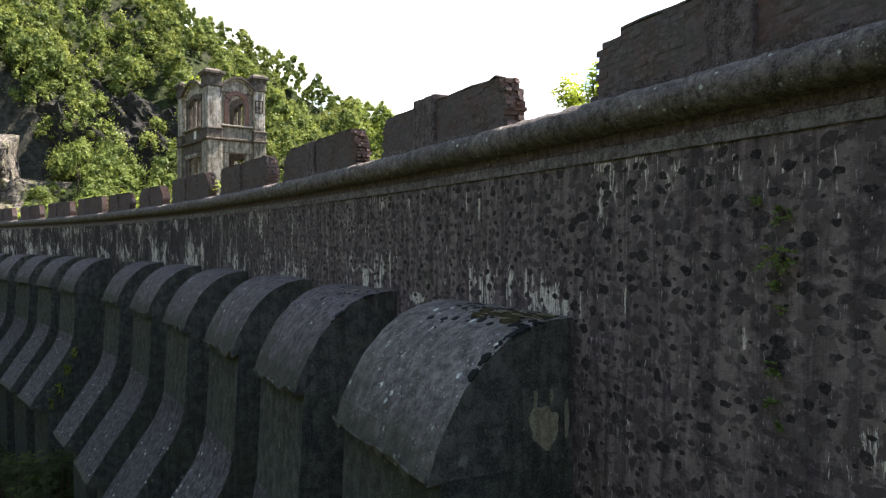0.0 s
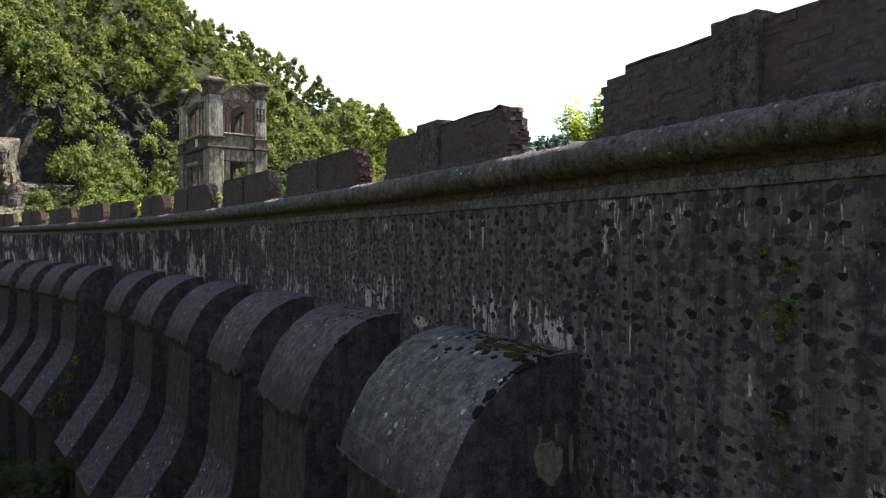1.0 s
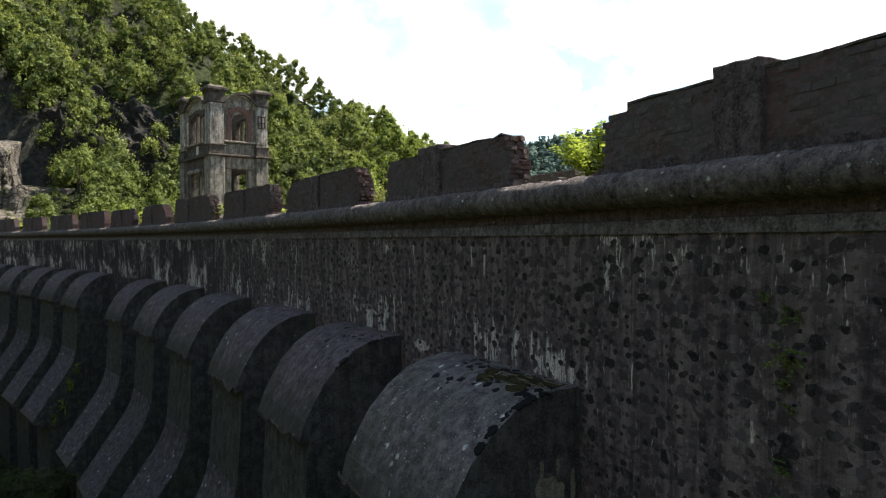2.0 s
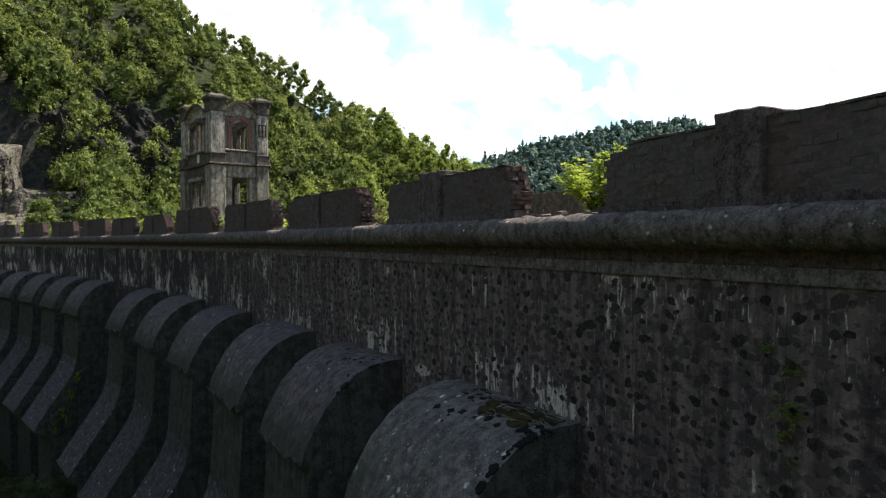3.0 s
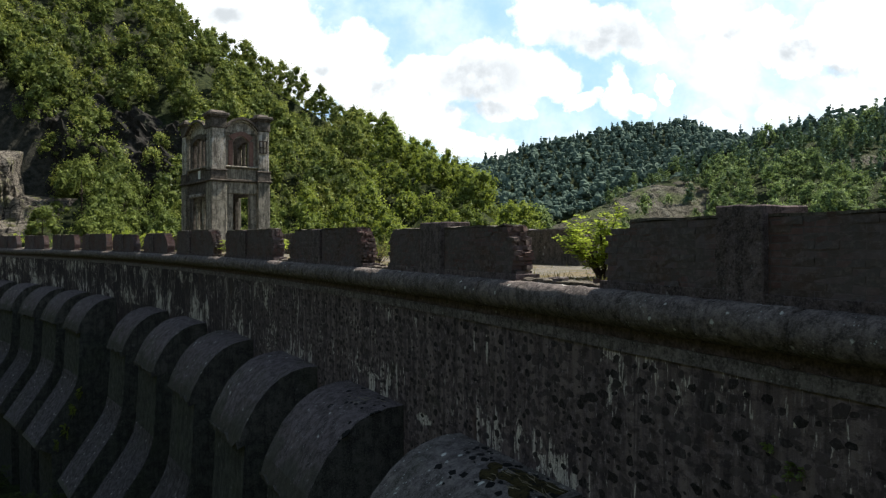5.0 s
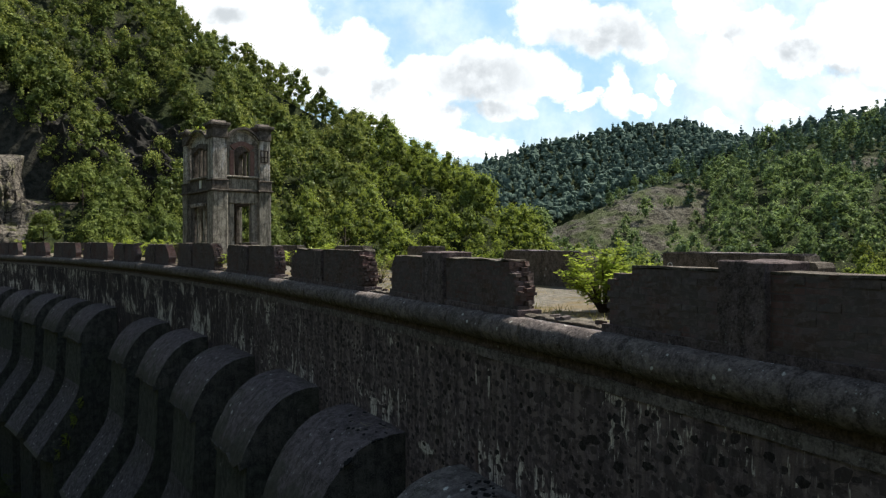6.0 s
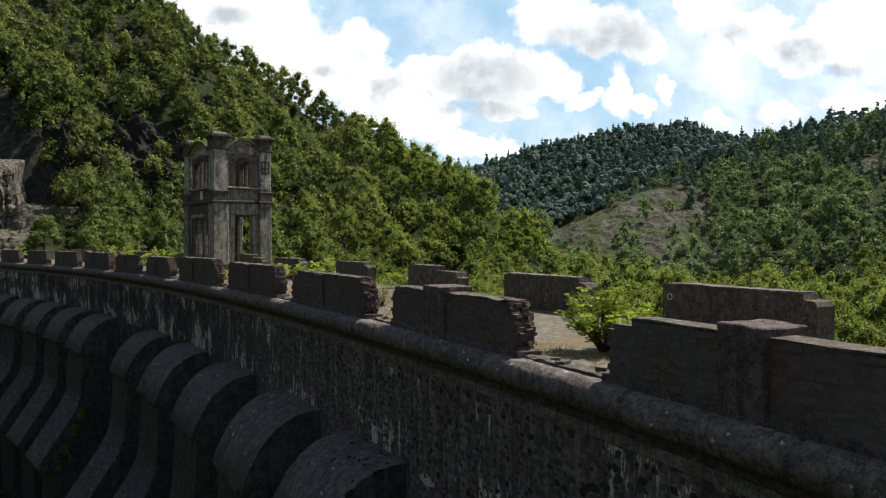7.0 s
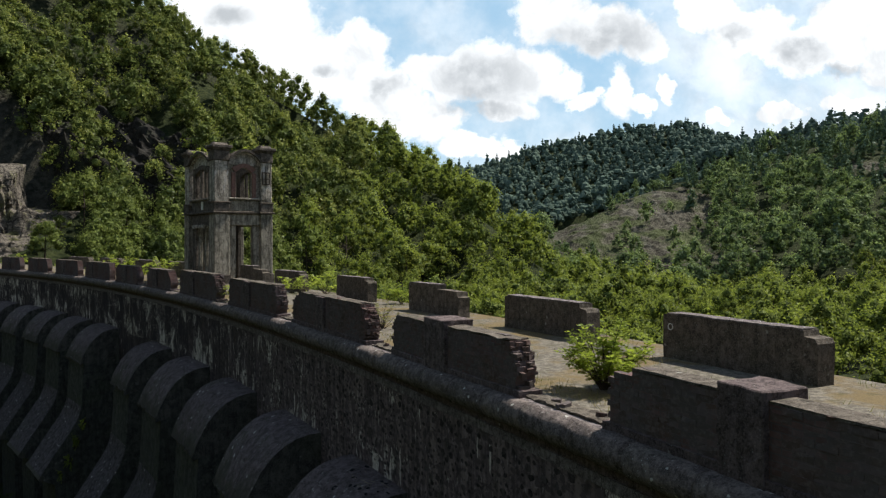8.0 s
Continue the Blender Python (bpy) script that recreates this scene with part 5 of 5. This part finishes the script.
def leafy_shrub(name, m, height, spread, stems, leaves, leaflet, mat, label, seed, group="", droop=0.25, pinnate=4, low=0.35):
    """Thin stems with feathered leaves of several leaflets."""
    r = np.random.default_rng(seed)
    t = thing(name, m, label, "shrub", group)
    wood = Shape()
    tips = []
    for i in range(stems):
        w = r.random() * 6.28
        out = spread * (0.35 + 0.65 * r.random())
        h = height * (0.42 + 0.58 * r.random()) * math.sqrt(1.0 - 0.6 * (out / spread) ** 2)
        p0 = Vector((r.normal() * 0.03, r.normal() * 0.03, -0.05))
        p2 = Vector((math.cos(w) * out, math.sin(w) * out, h))
        p1 = p0.lerp(p2, 0.5) + Vector((math.cos(w) * out * 0.05, math.sin(w) * out * 0.05, h * 0.16))
        wood.tube([p0, p1, p2], [0.011 * height, 0.007 * height, 0.003], 4)
        tips += [(p0, p1, p2)] * 1
    part("stem", wood, BARK, t, smooth=True)
    quad = []
    for i in range(leaves):
        p0, p1, p2 = tips[r.integers(len(tips))]
        u = low + (1 - low) * r.random() ** 0.75
        base = p0.lerp(p1, u * 2) if u < 0.5 else p1.lerp(p2, u * 2 - 1)
        way = Vector(r.normal(size=3)) + Vector((base.x, base.y, 0)) * (1.2 / spread)
        way.z = way.z * 0.4 + 0.35
        way.normalize()
        side = way.cross(Vector((0, 0, 1))).normalized()
        up = side.cross(way)
        length = leaflet * pinnate * 0.75
        for j in range(pinnate):
            f = (j + 0.6) / pinnate
            c = base + way * length * f - Vector((0, 0, droop * length * f * f))
            for sgn in (-1, 1):
                d = (side * sgn + way * 0.55 + up * r.uniform(-0.35, 0.15)).normalized()
                wd = way * 0.50 - d * 0.1
                L = leaflet * r.uniform(0.75, 1.15)
                quad += [c, c + d * L * 0.5 - wd * L * 0.6, c + d * L, c + d * L * 0.5 + wd * L * 0.6]
    part("foliage", leaf_mesh("foliage", np.array([tuple(q) for q in quad]), mat), mat, t)
    return t


leafy_shrub("ash_shrub", place(7.5, -1.65, CREST), 1.34, 0.76, 40, 1500, 0.078, BUSHLEAF, "bright green leafy shrub growing on the crest walkway", 1, low=0.24, pinnate=2, droop=0.7)
leafy_shrub("dry_shrub", place(17.1, -1.7, CREST), 0.85, 0.55, 30, 260, 0.05, DRYLEAF, "sparse yellowing shrub growing on the crest walkway", 2, pinnate=2)
for i, (s, d, h, sp) in enumerate([(28.4, -0.9, 0.9, 0.7), (36.0, -1.6, 0.8, 0.6), (42.6, -1.2, 1.2, 0.9), (48.6, -1.3, 1.6, 1.2), (50.6, -3.8, 1.7, 1.3), (56.0, -1.2, 1.1, 1.0),
                                   (58.5, -3.5, 1.8, 1.4), (63.8, -1.0, 1.1, 0.9), (71.0, -1.2, 1.3, 1.0), (78.0, -1.5, 1.6, 1.3), (24.0, -5.9, 0.9, 0.6), (30.6, -5.6, 1.2, 1.0), (31.8, -4.4, 1.0, 0.8)]):
    leafy_shrub("green_shrub", place(s, d, CREST), h, sp, 16, int(170 * sp / 0.9), 0.10, BUSHLEAF, "yellow-green leafy shrub on the dam crest", 30 + i, "shrubs on the crest", pinnate=3)
for i, (s, d, h, sp) in enumerate([(41.6, 4.8, 3.6, 1.8), (43.6, 3.4, 4.6, 1.8), (44.8, 5.4, 4.2, 2.2), (46.0, 3.4, 3.6, 1.5), (47.5, 6.3, 4.0, 2.0), (51.5, 6.6, 4.2, 2.2), (55.0, 6.5, 4.0, 2.0), (40.6, 6.6, 3.6, 1.9), (38.6, 7.4, 3.0, 1.8)]):
    x, y, _ = at(s, d, 0)
    leafy_shrub("valley_shrub", place(s, d, float(land(x, y)) - 0.05), h, sp, 18, 420, 0.15, DARKLEAF, "dark green shrub at the foot of the dam", 60 + i, "shrubs at the dam's foot", pinnate=3)


def wall_plant(s, d, z, size, seed, mat, label):
    """A tuft rooted in a joint of the wall: leaves hang out and down."""
    r = np.random.default_rng(seed)
    t = thing("wall_plant", place(s, d, z), label, "plant", "plants in the wall joints")
    stems, quad = Shape(), []
    for i in range(int(14 * size / 0.25)):
        w = r.uniform(-1.3, 1.3)
        tip = Vector((math.sin(w) * size * r.uniform(0.4, 1), size * r.uniform(0.15, 0.6), size * r.uniform(-0.55, 0.5)))
        mid = tip * 0.5 + Vector((0, 0, size * 0.15))
        stems.tube([(0, -0.01, 0), mid, tip], [0.005, 0.004, 0.002], 3)
        for u in np.linspace(0.3, 1.0, 6):
            c = mid.lerp(tip, u)
            for sgn in (-1, 1):
                dd = Vector((sgn * r.uniform(0.4, 1), r.uniform(0.1, 0.6), r.uniform(-0.4, 0.5))).normalized()
                wd = Vector(r.normal(size=3)).cross(dd).normalized()
                L = (0.028 + 0.05 * size) * r.uniform(0.7, 1.3)
                quad += [c, c + dd * L * 0.5 - wd * L * 0.3, c + dd * L, c + dd * L * 0.5 + wd * L * 0.3]
    part("stem", stems, BARK, t)
    part("leaves", leaf_mesh("leaves", np.array([tuple(q) for q in quad]), mat), mat, t)


for i, (s, z, sz) in enumerate([(2.76, 10.42, 0.09), (2.46, 10.25, 0.15), (2.50, 9.82, 0.22), (2.54, 9.60, 0.10), (2.52, 9.35, 0.07), (2.56, 8.78, 0.11), (2.57, 8.45, 0.10), (2.50, 8.25, 0.07)]):
    wall_plant(s, 0.0, z, sz * 1.3, 90 + i, WALLLEAF, "small olive-green tuft rooted in the wall joints")
for i, (s, d, z, sz) in enumerate([(43.2, 0.0, 5.9, 0.9), (41.6, 0.0, 5.0, 0.8), (42.6, 0.0, 4.2, 0.9), (44.2, 0.0, 3.4, 0.8), (41.2, 0.0, 3.2, 0.8)]):
    wall_plant(s, d, z, sz, 110 + i, DARKLEAF, "dark green plant hanging on the wall between ribs")

for i, (s, d, z, sz) in enumerate([(47.0, 1.9, 3.4, 0.75), (46.9, 2.3, 2.5, 0.8), (46.9, 2.7, 1.3, 0.8), (46.9, 3.2, 0.6, 0.6)]):
    wall_plant(s, d, z, sz, 130 + i, BUSHLEAF, "green leafy plant rooted on the flank of a spillway rib")

# slender masts on the distant ridge
for i, (x, y) in enumerate(((165, 576), (171, 574), (167, 570))):
    z = float(land(x, y))
    mast = thing("mast", Matrix.Translation((x, y, z)), "slender white mast among the distant trees", "mast", "masts on the ridge")
    sh = Shape()
    sh.tube([(0, 0, -0.5), (0, 0, 7), (0, 0, 12.0 - 2 * i)], [0.16, 0.14, 0.10], 8)
    part("pole", sh, WHITE, mast)
    sh = Shape()
    sh.tube([(-1.3, 0, 11.2 - 2 * i), (1.3, 0, 11.2 - 2 * i)], [0.1, 0.1], 6)
    part("crossarm", sh, WHITE, mast)

# dry grass on the walkway
r = np.random.default_rng(4)
blades = []
for i in range(5200):
    s, d = r.uniform(0, 60), -r.choice([r.uniform(0.5, 1.3), r.uniform(2.2, 4.6), r.uniform(5.5, 6.3)])
    if math.sin(s * 1.7) + math.sin(d * 2.3 + s * 0.6) + r.normal() * 0.5 < 0.35:
        continue
    for _ in range(3):
        c = at(s + r.normal() * 0.06, d + r.normal() * 0.06, CREST + 0.005)
        h, w = r.uniform(0.03, 0.13), r.random() * 6.28
        a = Vector((math.cos(w), math.sin(w), 0)) * 0.006
        tip = c + Vector((r.normal() * 0.04, r.normal() * 0.04, h))
        blades += [c - a, c + a, tip + a * 0.3, tip - a * 0.3]
tagged(new("dry_grass", leaf_mesh("dry_grass", np.array([tuple(q) for q in blades]), DRYGRASS)), "sparse dry straw-coloured grass on the walkway", "grass", kind="stuff")

# ---------- debris on the first rib ----------


def rib_top(d):
    for (a, b), (c, e) in zip(RIB_TOP[:-1], RIB_TOP[1:]):
        if a <= d <= c:
            return b + (e - b) * (d - a) / (c - a)
    return RIB_TOP[-1][1]


def flake(sh, x, y, size, q, lift):
    """A thin curled flake of black crust lying on a rib's rounded top."""
    n = 9
    i = len(sh.v)
    ring = [(x + size * math.cos(2 * math.pi * j / n) * q.uniform(0.6, 1.25), y + 0.7 * size * math.sin(2 * math.pi * j / n) * q.uniform(0.6, 1.25)) for j in range(n)]
    for a, b in ring:
        b = max(0.03, b)
        sh.v.append((a, b, rib_top(b) - 0.01))
    for a, b in ring:
        a, b = x + (a - x) * 0.86, max(0.03, y + (b - y) * 0.86)
        sh.v.append((a, b, rib_top(b) + lift))
    for j in range(n):
        jj = (j + 1) % n
        sh.f.append((i + j, i + jj, i + n + jj, i + n + j))
    sh.f.append(tuple(i + n + j for j in range(n)))


def debris(s, right, left, moss, seed, flakes, twigs):
    t = thing("moss_mat", place(s, 0, 0), "wet dark moss, black crust and dead twigs on the rib top", "debris", "debris on the rib tops")
    q = random.Random(seed)
    if moss:
        sh = Shape()
        for x, y, sz in ((-0.55, 0.30, 0.30), (-0.2, 0.42, 0.34), (0.15, 0.40, 0.33), (0.42, 0.62, 0.24), (-0.8, 0.22, 0.20), (-0.42, 0.62, 0.24), (0.62, 0.40, 0.18)):
            flake(sh, x, y, sz, q, 0.012 + q.uniform(0, 0.006))
        part("moss", sh, MOSS, t, "olive-brown wet moss")
    for i in range(flakes):
        sh = Shape()
        y = abs(q.gauss(0.35, 0.35)) + 0.05
        x = q.uniform(right, left)
        if i % 3 == 0:
            x, y = right - 0.05 + q.uniform(0, 0.12), q.uniform(0.5, 1.55)
        flake(sh, x, min(1.55, y), q.choice((0.02, 0.03, 0.04, 0.05, 0.07, 0.10)), q, 0.007 + q.uniform(0, 0.004))
        part("crust_flake", sh, CRUST, t)
    for i in range(twigs):
        w, L = q.uniform(-0.6, 0.6), q.uniform(0.12, 0.5)
        x, y = q.uniform(-0.8, 0.6), q.uniform(0.2, 0.75)
        d = Vector((math.cos(w), math.sin(w) * 0.6, 0)) * L / 2
        pts = []
        for c in (-1, 0, 1):
            p = Vector((x, y, 0)) + d * c + Vector((0, q.uniform(-0.03, 0.03), 0))
            p.y = max(0.04, p.y)
            pts.append((p.x, p.y, rib_top(p.y) + 0.022))
        tw = Shape()
        tw.tube(pts, [0.004, 0.005, 0.003], 4)
        part("twig", tw, DRYSTEM, t)


DRYSTEM = material("dead_twigs", plain((0.26, 0.22, 0.15), 0.9, 0.4))
def peeled_patch():
    """Bare tan concrete where the black skin has come off a rib's side."""
    t = thing("bare_patch", place(5.85, 0, 0), "bare tan concrete patch on the black rib side", "patch")
    for dc, zc, rd, rz, seed in ((0.48, 7.52, 0.22, 0.30, 2.0), (0.12, 7.62, 0.035, 0.26, 5.0), (0.62, 7.92, 0.03, 0.12, 9.0), (0.36, 7.93, 0.025, 0.10, 11.0)):
        rim = []
        for j in range(30):
            w = 2 * math.pi * j / 30
            f = 1 + 0.35 * noise.noise(Vector((math.cos(w) * 2.2, math.sin(w) * 0.8, seed))) + 0.22 * noise.noise(Vector((math.cos(w) * 6, math.sin(w) * 2, seed + 3)))
            rim.append((dc + rd * math.cos(w) * f, zc + rz * math.sin(w) * f))
        sh = Shape()
        sh.prism(rim, -0.022, 0.006, axis="x")
        part("patch", sh, BARE, t)


BARE = material("bare_tan_concrete", concrete_material((0.17, 0.150, 0.108), (0.28, 0.250, 0.185), 0.3, 0.1, 2.0))
peeled_patch()
for i, (x, y, z) in enumerate(((1.6, -0.2, 7.9), (2.6, -0.2, 8.0), (3.6, -0.2, 7.9), (0.3, -2.2, 8.0))):
    wall_plant(41.1 + x, -3.74 + y, CREST + z - 0.02, 0.45, 150 + i, BUSHLEAF, "small shrub growing on the tower cornice")
CRUST = material("black_crust", plain((0.008, 0.008, 0.008), 0.75, 0.4))
debris(6.9, -1.0, 1.6, True, 3, 130, 18)
debris(13.2, -1.3, 0.9, False, 4, 34, 8)


# ---------- broken remains in the parapet's gaps ----------


def stub(a, b, seed):
    q = random.Random(seed)
    mid = (a + b) / 2
    t = thing("broken_parapet_base", place(mid, 0, H0), "low broken brick base in a parapet gap", "rubble", "broken bases between the parapet sections")
    sh = Shape()
    sh.box(a - mid + 0.03, b - mid - 0.03, -0.48, -0.13, -0.04, 0.035)
    o = part("mortar_bed", sh, PARAPET, t)
    roughen(o, 0.13, 0.04, seed, cuts=5)
    for i in range(int((b - a) / 0.30)):
        o = new("brick", brick_meshes[q.randrange(6)])
        o.parent = t
        o.matrix_basis = Matrix.Translation((q.uniform(a, b) - mid, q.uniform(-0.42, -0.2), q.uniform(0.0, 0.03))) @ Euler((q.uniform(-0.2, 0.2), q.uniform(-0.2, 0.2), q.uniform(-1.6, 1.6))).to_matrix().to_4x4() @ Matrix.Diagonal((q.uniform(0.3, 0.8), q.uniform(0.5, 1.0), q.uniform(0.5, 0.9), 1))


for i in range(1, 7):
    stub(MERLONS[i - 1][1] + 0.03, MERLONS[i][0] - 0.03, 200 + i)

# ---------- stones of the rubble wall ----------
srnd = random.Random(77)


def stone_outline(rx, rz, q):
    n = 9
    return [((rx * math.cos(2 * math.pi * j / n + q.uniform(-0.22, 0.22))) * q.uniform(0.68, 1.2), (rz * math.sin(2 * math.pi * j / n + q.uniform(-0.22, 0.22))) * q.uniform(0.68, 1.2)) for j in range(n)]


def stone_into(sh, outline, frame_at, proud):
    i, n = len(sh.v), len(outline)
    for f, d in ((1.0, -0.003), (0.74, proud)):
        for x, z in outline:
            sh.v.append(tuple(frame_at(x * f, d, z * f)))
    for j in range(n):
        jj = (j + 1) % n
        sh.f.append((i + jj, i + j, i + n + j, i + n + jj))
    sh.f.append(tuple(i + n + j for j in reversed(range(n))))


stone_meshes = []
for i in range(12):
    sh = Shape()
    stone_into(sh, stone_outline(0.066, 0.046, srnd), lambda x, d, z: (x, d, z), 0.0025)
    stone_meshes.append(sh.mesh("stone", STONE))
rest = Shape()
single = 0
blocked = [(a - 0.06, b + 0.06) for a, b in RIBS]
z = 4.0
row = 0
while z < 10.98:
    s = -1.2 + (row % 2) * 0.1
    while s < 27.0:
        cs, cz = s + srnd.uniform(-0.06, 0.06), z + srnd.uniform(-0.05, 0.05)
        size = srnd.choice((0.45, 0.6, 0.7, 0.8, 1.0, 1.1, 1.3, 1.6))
        size *= 1.3 if cs < 6.0 else 1.1
        s += 0.150 + 0.035 * size
        if srnd.random() < 0.14 or (cz < 9.1 and any(a < cs < b for a, b in blocked)) or (cz < 6.5 and cs > 11):
            continue
        if 1.6 < cs < 5.2 and 8.6 < cz < 10.95 and single < 300:
            o = new("stone", stone_meshes[srnd.randrange(12)])
            o.parent = dam_wall
            o.matrix_basis = place(cs, 0, cz) @ Matrix.Rotation(srnd.uniform(-0.4, 0.4), 4, "Y") @ Matrix.Diagonal((size, 1, size * srnd.uniform(0.75, 1.1), 1))
            single += 1
        else:
            o = stone_outline(0.060 * size * srnd.uniform(0.8, 1.3), 0.048 * size * srnd.uniform(0.7, 1.15), srnd)
            m = place(cs, 0, cz)
            stone_into(rest, o, lambda x, d, zz: m @ Vector((x, d, zz)), 0.0025)
    z += 0.150
    row += 1
o = new("rubble_stones", rest.mesh("rubble_stones", STONE, fix=False))
o.parent = dam_wall
tagged(o, "dark rubble stones set in the mortar", kind="stuff")
